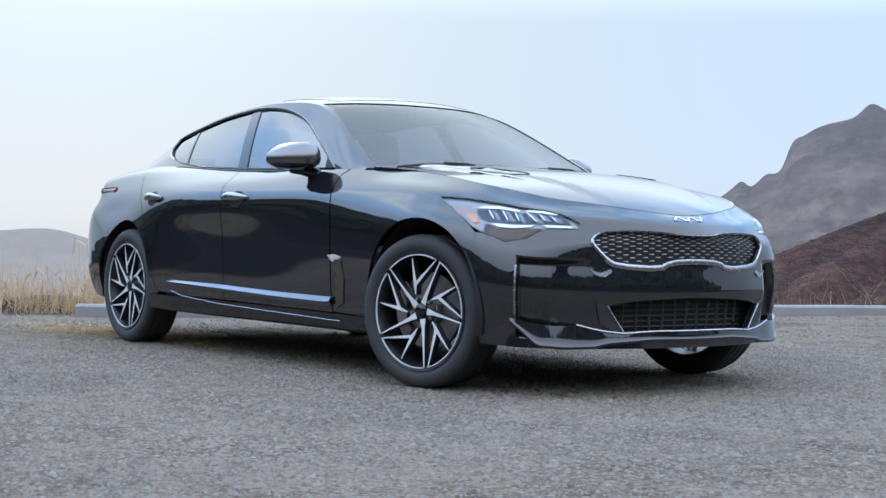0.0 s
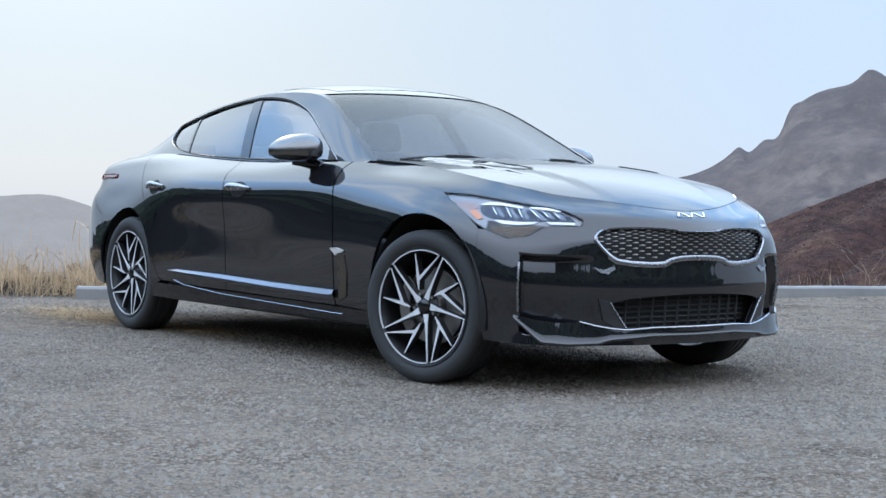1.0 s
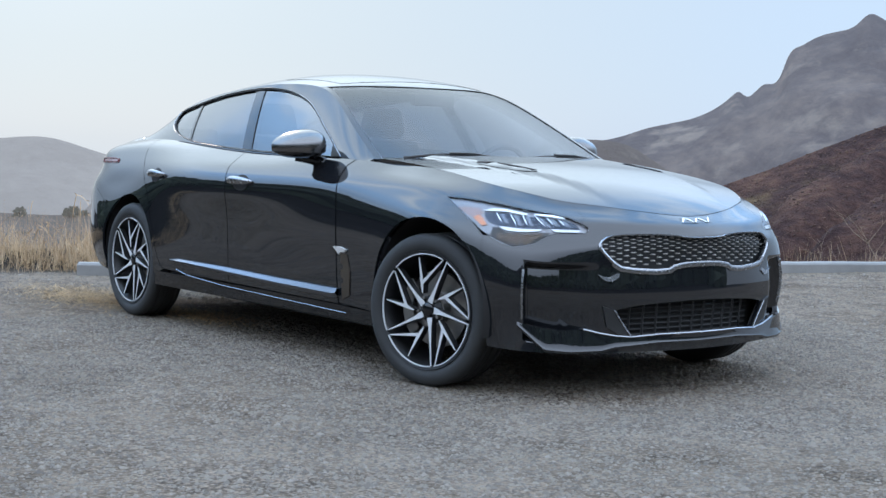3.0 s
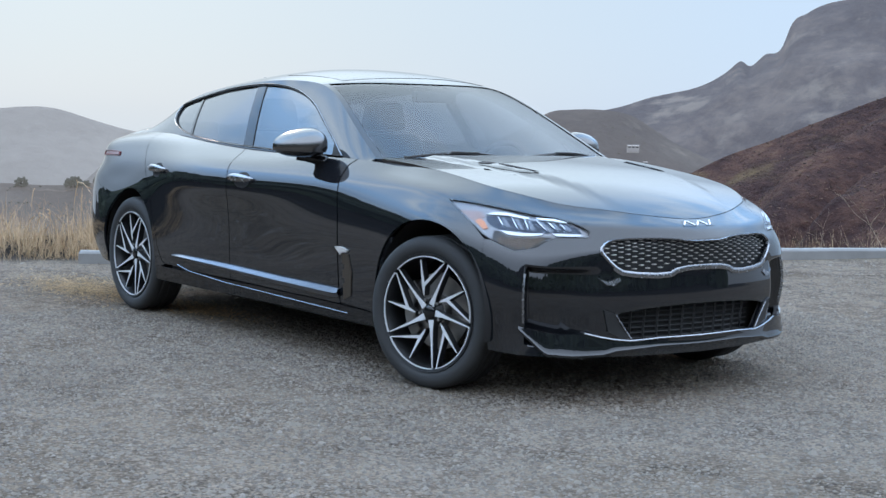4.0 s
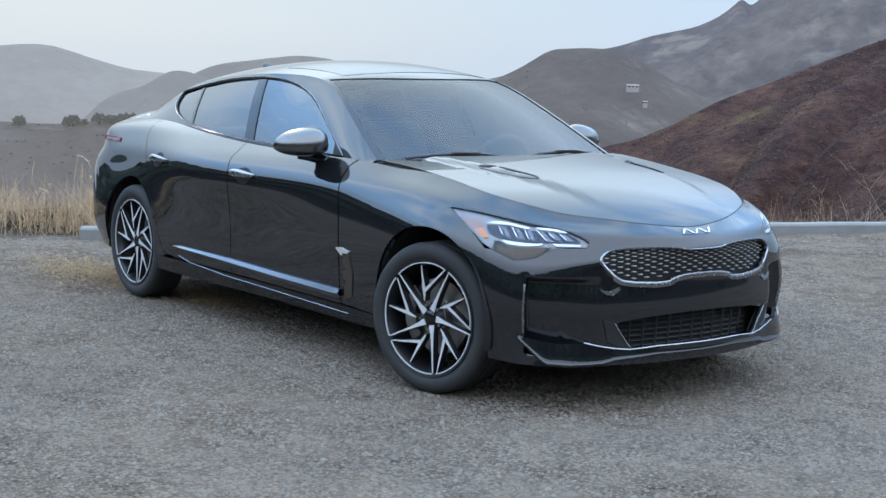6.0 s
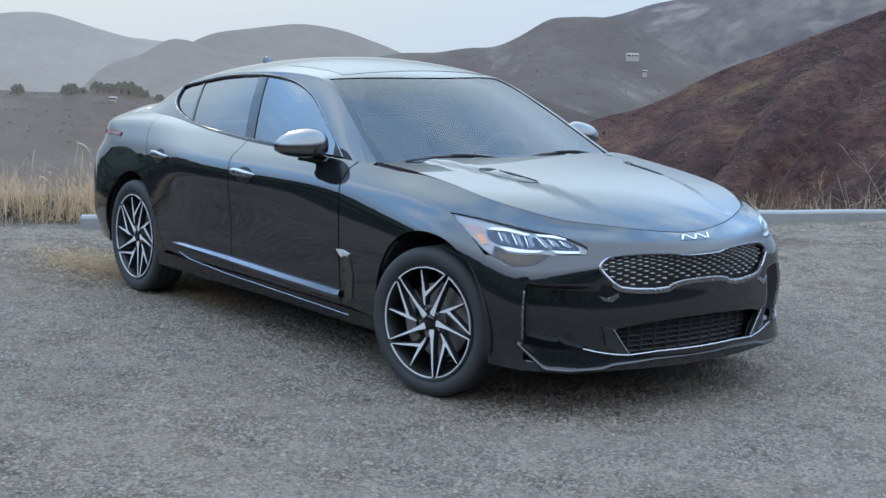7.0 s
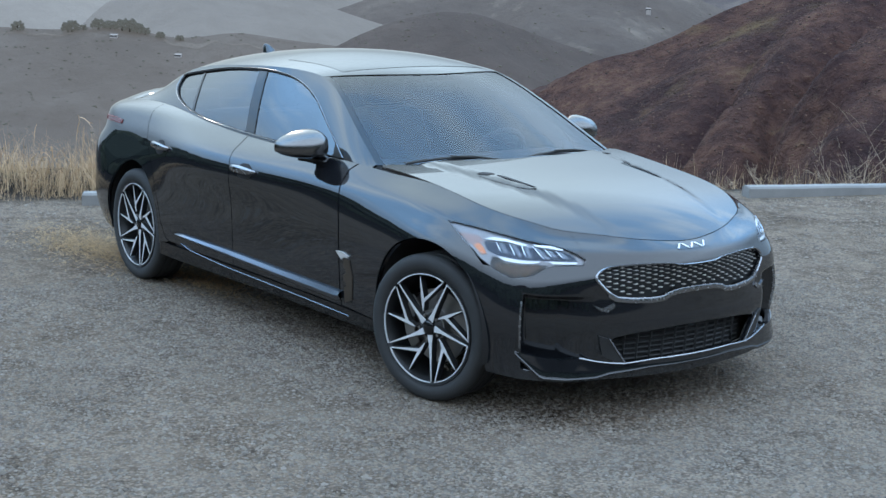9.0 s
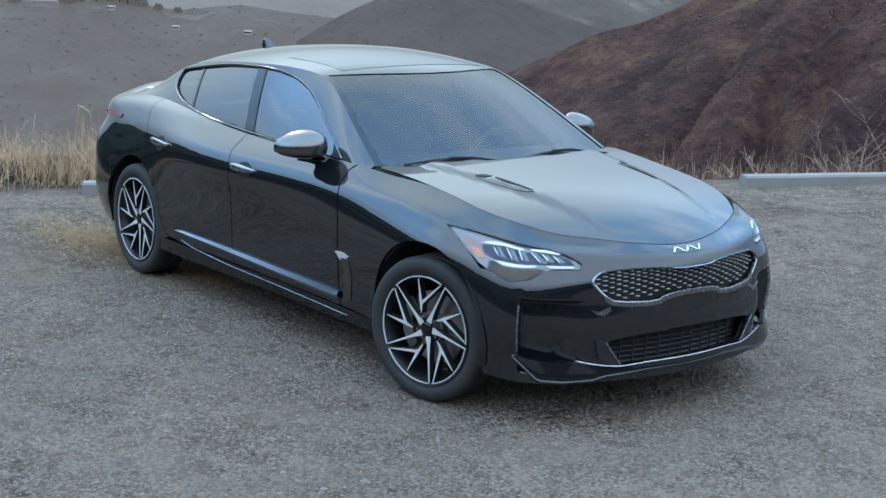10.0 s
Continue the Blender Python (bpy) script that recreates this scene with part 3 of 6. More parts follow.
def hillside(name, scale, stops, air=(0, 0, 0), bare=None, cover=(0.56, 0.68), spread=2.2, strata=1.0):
    """Scrub-covered slope; air is distance haze, put in as an even glow."""
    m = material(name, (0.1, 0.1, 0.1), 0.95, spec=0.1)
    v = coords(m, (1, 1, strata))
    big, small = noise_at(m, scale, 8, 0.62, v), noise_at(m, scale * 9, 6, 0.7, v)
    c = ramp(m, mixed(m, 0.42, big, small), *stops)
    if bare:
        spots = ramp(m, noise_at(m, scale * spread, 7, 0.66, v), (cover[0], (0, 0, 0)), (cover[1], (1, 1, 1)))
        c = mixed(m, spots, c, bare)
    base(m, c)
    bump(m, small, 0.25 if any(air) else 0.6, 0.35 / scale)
    # the haze is emitted by the slope's own surface
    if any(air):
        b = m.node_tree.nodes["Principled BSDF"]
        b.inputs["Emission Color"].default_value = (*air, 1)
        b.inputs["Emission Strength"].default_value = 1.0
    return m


# ---- ground sheet ----
KERB_AT, KERB_WAY, KERB_OUT = np.array([-4.15, -0.07]), np.array([0.42, 0.9075]), np.array([-0.9075, 0.42])


def smooth(t):
    t = np.clip(t, 0, 1)
    return t * t * (3 - 2 * t)


def wobble(x, y, scale, seed=0.0):
    return np.array([noise.fractal(Vector((a * scale, b * scale, seed)), 1.0, 2.0, 4) for a, b in zip(np.ravel(x), np.ravel(y))]).reshape(np.shape(x))


def ground_z(x, y, wob=None):
    d = (x - KERB_AT[0]) * KERB_OUT[0] + (y - KERB_AT[1]) * KERB_OUT[1]
    r = np.hypot(x, y)
    z = -0.012 * smooth((d + 1.9) / 1.9) + 0.0155 * np.sqrt(np.clip(y - 0.9, 0, 9) ** 2 + 0.09) - 0.0155 * 0.3
    far_end = smooth(((x - KERB_AT[0]) * KERB_WAY[0] + (y - KERB_AT[1]) * KERB_WAY[1] - 2.5) / 1.5)
    z = z + 0.10 * smooth((d - 0.35) / 0.6) * (1 - smooth((d - 1.2) / 0.8)) * (1 - far_end) - 0.22 * smooth((d - 0.15) / 0.8) * far_end
    z = z - 46 * smooth((d - 1.5) / 85) ** 0.9 - 0.5 * smooth((d - 1.3) / 2.2) - 150 * smooth((d - 70) / 520)
    # a wooded rise round the back of the viewpoint
    turn = np.cos(np.arctan2(y, x) + radians(60))
    z = z + ((10.5 * smooth((r - 15) / 42) + 8 * smooth((r - 60) / 200)) * (0.05 + 0.95 * smooth((turn + 0.42) / 0.30)) - z) * smooth((turn + 0.50) / 0.035) * smooth((r - 13) / 18)
    if wob is not None:
        z = z + wob
    return z, d


rings, sectors = 210, 300
rad = np.r_[0, np.cumsum(np.geomspace(0.085, 95, rings))]
rad = rad / rad[-1] * 3800
rad[1:] = np.maximum(rad[1:], np.arange(1, rings + 1) * 0.05)
ang = np.linspace(0, 2 * math.pi, sectors, endpoint=False)
gx, gy = rad[1:, None] * np.cos(ang), rad[1:, None] * np.sin(ang)
w_small, w_big = wobble(gx, gy, 0.9), wobble(gx, gy, 0.035, 3.0)
gz, gd = ground_z(gx, gy)
gz = gz + w_small * 0.0022 * smooth((np.hypot(gx, gy) - 0.3) / 1.5) + w_small * 0.10 * smooth((gd - 0.5) / 2) + w_big * (6 * smooth((gd - 5) / 40) + 5 * smooth((-gd - 17) / 25))
verts = [(0, 0, 0)] + list(zip(gx.ravel(), gy.ravel(), gz.ravel()))
faces = [(0, 1 + j, 1 + (j + 1) % sectors) for j in range(sectors)]
for i in range(rings - 1):
    a, b = 1 + i * sectors, 1 + (i + 1) * sectors
    faces += [(a + j, b + j, b + (j + 1) % sectors, a + (j + 1) % sectors) for j in range(sectors)]
me = bpy.data.meshes.new("ground")
me.from_pydata(verts, [], faces)
me.polygons.foreach_set("use_smooth", [True] * len(faces))
attr = me.color_attributes.new("zone", 'FLOAT_COLOR', 'POINT')
soil_w = smooth((gd.ravel() - 0.02 + 0.3 * w_small.ravel()) / 0.35)
scrub_w = np.maximum(smooth((gd.ravel() - 1.8) / 1.5), smooth((np.hypot(gx, gy).ravel() - 14) / 4) * (gd.ravel() < -4))
cols = np.ones((len(verts), 4))
cols[0] = (0, 0, 0, 1)
cols[1:, 0], cols[1:, 1], cols[1:, 2] = soil_w, scrub_w, 0
attr.data.foreach_set("color", cols.ravel())
me.materials.append(GRAVEL)
tagged(new("ground", me), "grey gravel lot running out to scrubby slopes", "ground", kind="structure")


def soup(name, verts, faces, mat, smooth_it=False):
    me = bpy.data.meshes.new(name)
    me.from_pydata([tuple(v) for v in verts], [], [tuple(f) for f in faces])
    if smooth_it:
        me.polygons.foreach_set("use_smooth", [True] * len(faces))
    me.materials.append(mat)
    return new(name, me)


# ---- loose gravel ----
rng = np.random.default_rng(5)
OCT = np.array([(1, 0, 0), (0, 1, 0), (-1, 0, 0), (0, -1, 0), (0, 0, 1), (0, 0, -1)], float)
OCT_F = np.array([(0, 1, 4), (1, 2, 4), (2, 3, 4), (3, 0, 4), (1, 0, 5), (2, 1, 5), (3, 2, 5), (0, 3, 5)])


def pebbles(n, xs, ys, lo, hi):
    x, y = rng.uniform(*xs, n), rng.uniform(*ys, n)
    z, d = ground_z(x, y)
    ok = d < 0.15
    x, y, z = x[ok], y[ok], z[ok]
    n = len(x)
    size = lo + (hi - lo) * rng.random(n) ** 2.0
    p = OCT[None] * (size[:, None, None] * rng.uniform(0.6, 1.25, (n, 6, 1)))
    p[:, :, 2] *= 0.62
    t = rng.uniform(0, 6.28, n)
    px, py = p[:, :, 0] * np.cos(t)[:, None] - p[:, :, 1] * np.sin(t)[:, None], p[:, :, 0] * np.sin(t)[:, None] + p[:, :, 1] * np.cos(t)[:, None]
    out = np.stack([px + x[:, None], py + y[:, None], p[:, :, 2] + (z + size * 0.02)[:, None]], -1)
    return out.reshape(-1, 3), (OCT_F[None] + (np.arange(n) * 6)[:, None, None]).reshape(-1, 3)


v1, f1 = pebbles(150000, (-1.6, 4.8), (-4.2, 2.6), 0.003, 0.0125)
v2, f2 = pebbles(46000, (-6.5, 3.5), (-4.0, 10.0), 0.005, 0.018)
v3, f3 = pebbles(260, (-3.0, 4.5), (-4.0, 5.0), 0.014, 0.026)
tagged(soup("loose_gravel", np.concatenate([v1, v2, v3]), np.concatenate([f1, f2 + len(v1), f3 + len(v1) + len(v2)]), STONE), "loose grey gravel stones", "gravel", kind="stuff")


# ---- concrete kerb blocks ----
def kerb(along, length, out=0.0, turn=0.0):
    c = KERB_AT + KERB_WAY * along + KERB_OUT * out
    gz_ = float(ground_z(np.array([c[0]]), np.array([c[1]]))[0][0])
    bm = bmesh.new()
    prof = [(-0.075, -0.06), (-0.07, 0.078), (-0.055, 0.094), (0.055, 0.094), (0.072, 0.078), (0.078, -0.06)]
    n = 24
    rows = []
    for i in range(n + 1):
        t = i / n * length
        k = 0.0012 * math.sin(i * 2.3) + 0.001 * math.sin(i * 5.1)
        rows.append([bm.verts.new((t + (0.012 if z > 0.09 and i == 0 else 0), -y, z + k * (z > 0))) for y, z in prof])
    for a, b in zip(rows, rows[1:]):
        for k in range(6):
            bm.faces.new((a[k], a[(k + 1) % 6], b[(k + 1) % 6], b[k]))
    bm.faces.new(rows[0][::-1])
    bm.faces.new(rows[-1])
    bmesh.ops.recalc_face_normals(bm, faces=bm.faces)
    me = bpy.data.meshes.new("kerb")
    bm.to_mesh(me)
    bm.free()
    me.materials.append(CONCRETE)
    ob = tagged(new("kerb", me), "weathered pale concrete kerb block at the lot's edge", "kerb", "kerb blocks", "structure")
    ob.matrix_world = pose(c[0], c[1], gz_, 0, 0, math.degrees(math.atan2(KERB_WAY[1], KERB_WAY[0])) + turn)
    return ob


kerb(0.0, 2.6)
kerb(5.37, 5.5, -0.2, 2.5)

# ---- hills ----
EYE, AHEAD, RIGHT, FOCAL = np.array([6.54, -4.62, 1.30]), np.array([-0.7996, 0.6005]), np.array([0.6005, 0.7996]), 2629.9


def bearing(px, d):
    """The place at distance d ahead, px pixels of bearing right of the view's middle line."""
    return EYE[:2] + d * (AHEAD + RIGHT * (px / FOCAL))


def ridge(name, label, d, crest, run, fall, rough, mat, cols=140, rows=46, back=0.35, seed=1.0, gully=1.0, slant=0.0):
    """A hill whose skyline runs through (bearing, height) keys, d metres off; it comes down towards the eye over run metres by fall metres."""
    k = np.array(crest, float)
    line = spline(k[:, 0], k[:, 1])
    px = np.linspace(k[0, 0], k[-1, 0], cols)
    wide = max(3, cols // 7)
    ends = np.concatenate([np.full(wide, line(px[0])), line(px), np.full(wide, line(px[-1]))])
    broad = np.convolve(ends, np.ones(2 * wide + 1) / (2 * wide + 1), "valid")
    t = np.r_[np.linspace(-back, 0, 6)[:-1], np.linspace(0, 1, rows) ** 1.15]
    V = []
    for i, tt in enumerate(t):
        dist = d - tt * run
        for p, mean in zip(px, broad):
            x, y = bearing(p, dist)
            keep_crest = 1 - min(1.0, max(tt, 0.0) * 4.5)
            z = EYE[2] + d * (float(line(p)) * keep_crest + (float(mean) - 9 if gully < 1 else min(float(line(p)), float(mean))) * (1 - keep_crest)) / FOCAL
            down = (abs(tt) / back * 0.25 * fall * 0.5) if tt < 0 else fall * (0.75 * tt + 0.25 * tt * tt)
            q = Vector((x / rough * 0.22, y / rough * 0.22, seed))
            n1 = noise.fractal(q, 0.9, 2.1, 6)
            gl = abs(noise.noise(Vector(((p / FOCAL * d + slant * tt * run) / rough * 0.30 + (1.1 if gully < 1 else 0.4) * n1, tt * (3.0 if gully < 1 else 0.8), seed + 9))))
            amp = min(1.0, 0.13 + 2.2 * abs(tt))
            V.append((x, y, z - down + rough * (0.55 * n1 * amp - 0.9 * gully * (0.5 - gl) * min(1, 2.0 * max(tt, 0)))))
    F = []
    for i in range(len(t) - 1):
        for j in range(cols - 1):
            a = i * cols + j
            F.append((a, a + 1, a + cols + 1, a + cols))
    ob = soup(name, V, F, mat, True)
    return tagged(ob, label, "hill", kind="structure"), np.array(V).reshape(len(t), cols, 3)


# all but the near red slope glow in their haze's colour
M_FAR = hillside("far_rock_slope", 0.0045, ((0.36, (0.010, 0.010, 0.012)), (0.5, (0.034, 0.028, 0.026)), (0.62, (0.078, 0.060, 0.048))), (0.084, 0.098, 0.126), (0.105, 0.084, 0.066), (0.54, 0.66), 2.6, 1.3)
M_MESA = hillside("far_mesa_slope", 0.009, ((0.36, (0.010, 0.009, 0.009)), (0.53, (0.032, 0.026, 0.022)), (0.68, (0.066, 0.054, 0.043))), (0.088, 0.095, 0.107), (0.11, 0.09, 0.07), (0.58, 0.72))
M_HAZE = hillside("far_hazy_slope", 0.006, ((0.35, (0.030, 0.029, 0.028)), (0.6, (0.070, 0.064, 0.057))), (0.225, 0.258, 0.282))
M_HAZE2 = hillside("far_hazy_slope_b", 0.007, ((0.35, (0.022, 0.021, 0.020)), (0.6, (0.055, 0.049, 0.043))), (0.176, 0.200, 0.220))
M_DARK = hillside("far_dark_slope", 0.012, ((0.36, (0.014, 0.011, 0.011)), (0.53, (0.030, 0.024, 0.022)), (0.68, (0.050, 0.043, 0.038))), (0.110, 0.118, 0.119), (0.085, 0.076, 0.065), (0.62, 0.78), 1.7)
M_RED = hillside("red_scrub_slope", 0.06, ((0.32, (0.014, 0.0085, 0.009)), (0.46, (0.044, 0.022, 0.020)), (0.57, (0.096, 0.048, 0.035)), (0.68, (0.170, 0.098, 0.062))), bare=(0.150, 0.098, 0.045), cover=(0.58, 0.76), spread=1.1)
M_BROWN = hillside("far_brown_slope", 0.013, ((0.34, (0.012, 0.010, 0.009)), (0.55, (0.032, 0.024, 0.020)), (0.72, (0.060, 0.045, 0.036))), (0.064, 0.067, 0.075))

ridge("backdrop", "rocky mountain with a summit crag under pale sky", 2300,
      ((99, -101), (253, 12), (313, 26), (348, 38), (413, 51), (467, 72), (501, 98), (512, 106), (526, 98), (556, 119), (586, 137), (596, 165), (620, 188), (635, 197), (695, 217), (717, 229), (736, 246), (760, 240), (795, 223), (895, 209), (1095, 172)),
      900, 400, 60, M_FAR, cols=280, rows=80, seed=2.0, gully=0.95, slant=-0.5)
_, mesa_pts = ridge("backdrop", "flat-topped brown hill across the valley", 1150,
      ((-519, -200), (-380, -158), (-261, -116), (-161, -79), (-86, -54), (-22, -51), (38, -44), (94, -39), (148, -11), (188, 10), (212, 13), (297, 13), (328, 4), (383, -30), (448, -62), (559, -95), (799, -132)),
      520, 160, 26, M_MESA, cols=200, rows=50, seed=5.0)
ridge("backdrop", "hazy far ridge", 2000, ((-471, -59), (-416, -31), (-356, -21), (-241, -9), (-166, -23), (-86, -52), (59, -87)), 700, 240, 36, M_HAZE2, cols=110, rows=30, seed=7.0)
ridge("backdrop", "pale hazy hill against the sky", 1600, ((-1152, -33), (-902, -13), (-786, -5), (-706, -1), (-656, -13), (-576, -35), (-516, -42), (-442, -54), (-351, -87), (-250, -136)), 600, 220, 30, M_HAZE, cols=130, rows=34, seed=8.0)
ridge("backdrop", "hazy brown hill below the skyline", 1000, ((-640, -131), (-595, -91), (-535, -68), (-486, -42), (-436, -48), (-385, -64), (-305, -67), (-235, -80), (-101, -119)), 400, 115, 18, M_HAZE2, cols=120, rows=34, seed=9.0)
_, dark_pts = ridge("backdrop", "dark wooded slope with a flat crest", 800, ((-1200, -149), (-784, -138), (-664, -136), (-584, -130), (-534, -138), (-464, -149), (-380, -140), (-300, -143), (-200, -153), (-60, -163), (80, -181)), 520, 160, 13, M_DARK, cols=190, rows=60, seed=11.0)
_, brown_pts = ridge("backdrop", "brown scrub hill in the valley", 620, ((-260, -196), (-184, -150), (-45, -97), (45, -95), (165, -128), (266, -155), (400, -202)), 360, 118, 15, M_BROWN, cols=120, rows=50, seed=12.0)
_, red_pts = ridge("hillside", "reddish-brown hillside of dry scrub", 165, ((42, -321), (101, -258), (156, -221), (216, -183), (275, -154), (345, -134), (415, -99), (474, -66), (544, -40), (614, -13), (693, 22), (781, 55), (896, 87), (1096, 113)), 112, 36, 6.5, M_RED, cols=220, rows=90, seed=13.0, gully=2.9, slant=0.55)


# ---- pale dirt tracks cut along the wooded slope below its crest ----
# dirt colour plus a glow like the wooded slope's haze
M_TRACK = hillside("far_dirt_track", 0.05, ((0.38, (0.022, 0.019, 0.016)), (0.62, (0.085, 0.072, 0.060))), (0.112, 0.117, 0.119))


def dirt_track(grid, row, drift, px0, px1, wide):
    """A strip of bare earth along the slope, sinking by drift rows from one end to the other."""
    bx = (grid[5, :, :2] - EYE[:2]) @ RIGHT / ((grid[5, :, :2] - EYE[:2]) @ AHEAD) * FOCAL
    cols = np.where((bx > px0) & (bx < px1))[0]
    V = []
    for k, c in enumerate(cols):
        f = k / max(1, len(cols) - 1)
        at = row + drift * f + 0.25 * math.sin(k * 0.9)
        for q in (at, at + wide * (0.35 + 0.65 * math.sin(math.pi * f))):
            i = int(q)
            V.append(grid[i, c] * (1 - q + i) + grid[i + 1, c] * (q - i) + np.array([0, 0, 0.25]))
    F = [(2 * k, 2 * k + 1, 2 * k + 3, 2 * k + 2) for k in range(len(cols) - 1)]
    tagged(soup("dirt_track", V, F, M_TRACK, True), "pale dirt track along the far wooded slope", "track", kind="structure")


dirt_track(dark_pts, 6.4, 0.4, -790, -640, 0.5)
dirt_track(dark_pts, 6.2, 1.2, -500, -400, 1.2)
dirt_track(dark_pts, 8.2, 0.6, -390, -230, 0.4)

# ---- scrub clumps on the near slopes ----
ICO = bmesh.new()
bmesh.ops.create_icosphere(ICO, subdivisions=1, radius=1)
ICO_V, ICO_F = np.array([v.co[:] for v in ICO.verts]), np.array([[v.index for v in f.verts] for f in ICO.faces])
ICO.free()


def clumps(places, lo, hi, seed, flat=0.75):
    r = np.random.default_rng(seed)
    n = len(places)
    size = lo + (hi - lo) * r.random(n) ** 2
    p = ICO_V[None] * (size[:, None, None] * r.uniform(0.55, 1.25, (n, len(ICO_V), 1)))
    p[:, :, 2] *= flat
    out = p + (places + np.stack([0 * size, 0 * size, size * 0.2], -1))[:, None]
    return out.reshape(-1, 3), (ICO_F[None] + (np.arange(n) * len(ICO_V))[:, None, None]).reshape(-1, 3)


def scatter(grid, n, seed, rows=(5, None), power=1.0):
    r = np.random.default_rng(seed)
    g = grid[rows[0]:rows[1]]
    i, j = (r.random(n) ** power * (g.shape[0] - 1.001)), r.random(n) * (g.shape[1] - 1.001)
    a, b, u, w = i.astype(int), j.astype(int), (i % 1)[:, None], (j % 1)[:, None]
    return g[a, b] * (1 - u) * (1 - w) + g[a + 1, b] * u * (1 - w) + g[a, b + 1] * (1 - u) * w + g[a + 1, b + 1] * u * w


tagged(soup("scrub", *clumps(scatter(red_pts, 26000, 3), 0.03, 0.17, 4, 0.5), REDBUSH), "dry reddish scrub covering the hillside", "scrub", kind="stuff")

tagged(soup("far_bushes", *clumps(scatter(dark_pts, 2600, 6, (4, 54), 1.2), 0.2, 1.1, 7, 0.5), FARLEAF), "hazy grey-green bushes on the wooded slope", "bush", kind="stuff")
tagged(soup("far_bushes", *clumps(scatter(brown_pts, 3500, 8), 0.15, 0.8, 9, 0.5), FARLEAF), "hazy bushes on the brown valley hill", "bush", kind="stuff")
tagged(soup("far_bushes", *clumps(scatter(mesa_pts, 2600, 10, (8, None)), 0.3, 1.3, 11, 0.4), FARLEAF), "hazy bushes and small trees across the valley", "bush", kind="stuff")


# ---- trees far off on the crest ----
def tree(x, y, z, h, seed):
    r = random.Random(seed)
    t = tagged(new("tree"), "small dark round-crowned tree on the far crest", "tree", "trees on the crest")
    t.matrix_world = pose(x, y, z)
    tube("trunk", [(0, 0, -0.5), (0.03 * h, 0, 0.25 * h), (0.02 * h, 0.02 * h, 0.5 * h)], [0.06 * h, 0.04 * h, 0.02 * h], BARK, t)
    for k in range(4):
        a = r.uniform(0, 6.28)
        tube("limb", [(0.03 * h, 0, 0.28 * h), (0.2 * h * math.cos(a), 0.2 * h * math.sin(a), 0.5 * h)], [0.03 * h, 0.012 * h], BARK, t, sides=5)
    places = []
    for k in range(150):
        a, b, q = r.uniform(0, 6.28), r.uniform(-0.5, 1.3), r.uniform(0.35, 1) ** 0.5
        places.append((0.56 * h * q * math.cos(a) * math.cos(b * 0.9), 0.56 * h * q * math.sin(a) * math.cos(b * 0.9), 0.36 * h + 0.46 * h * q * math.sin(b)))
    v, f = clumps(np.array(places), 0.05 * h, 0.14 * h, seed, 0.9)
    me = bpy.data.meshes.new("crown")
    me.from_pydata([tuple(q) for q in v], [], [tuple(q) for q in f])
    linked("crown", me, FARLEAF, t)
    return t


def crest_at(grid, px, d_run=0.0):
    c = grid[5 + int(d_run)]
    bx = (c[:, :2] - EYE[:2]) @ RIGHT / ((c[:, :2] - EYE[:2]) @ AHEAD) * FOCAL
    return c[int(np.argmin(np.abs(bx - px)))]


for i, (px, h) in enumerate(((-752, 6.5), (-668, 6.5), (-660, 7.5), (-612, 7.0), (-570, 7.5), (-556, 8.5), (-592, 6.0), (-545, 6.5), (-530, 5.0), (-640, 4.0), (-505, 4.5), (-470, 4.0))):
    p = crest_at(dark_pts, px, 1)
    tree(p[0], p[1], p[2] - 0.4, h, 20 + i)


# ---- far houses ----
def house(px, d, e, w, h, depth, turn):
    x, y = bearing(px, d)
    z = EYE[2] + d * e / FOCAL
    b = tagged(new("house"), "low white house far across the valley", "house", "far houses")
    b.matrix_world = pose(x, y, z, 0, 0, turn)
    part("wall", block(-w / 2, w / 2, -depth / 2, depth / 2, -2.5, h, 0.05), PLASTER, b)
    bm = bmesh.new()
    o = 0.2
    v = [bm.verts.new(q) for q in ((-w / 2 - o, -depth / 2 - o, h), (w / 2 + o, -depth / 2 - o, h), (w / 2 + o, depth / 2 + o, h), (-w / 2 - o, depth / 2 + o, h), (-w / 2 - o, 0, h * 1.45), (w / 2 + o, 0, h * 1.45))]
    for f in ((0, 1, 5, 4), (2, 3, 4, 5), (0, 4, 3), (1, 2, 5), (0, 3, 2, 1)):
        bm.faces.new([v[k] for k in f])
    part("roof", bm, TILE, b, smooth=False)
    for k in range(3):
        cx = -w / 2 + w * (k + 0.5) / 3
        part("window", block(cx - 0.7, cx + 0.7, -depth / 2 - 0.06, -depth / 2 + 0.05, h * 0.3, h * 0.75, 0.02), PANEDARK, b)


house(328, 900, -51, 7.0, 1.5, 4, 52)
house(351, 880, -78, 2.4, 1.1, 3, 40)
for px_, row_, w_ in ((-584, 3, 3.6), (-472, 5, 3.0), (-345, 7, 3.6)):
    q_ = crest_at(dark_pts, px_, row_)
    dd = float((q_[:2] - EYE[:2]) @ AHEAD)
    house(px_, dd, (q_[2] - EYE[2]) / dd * FOCAL, w_, 1.2, 3.5, 52)


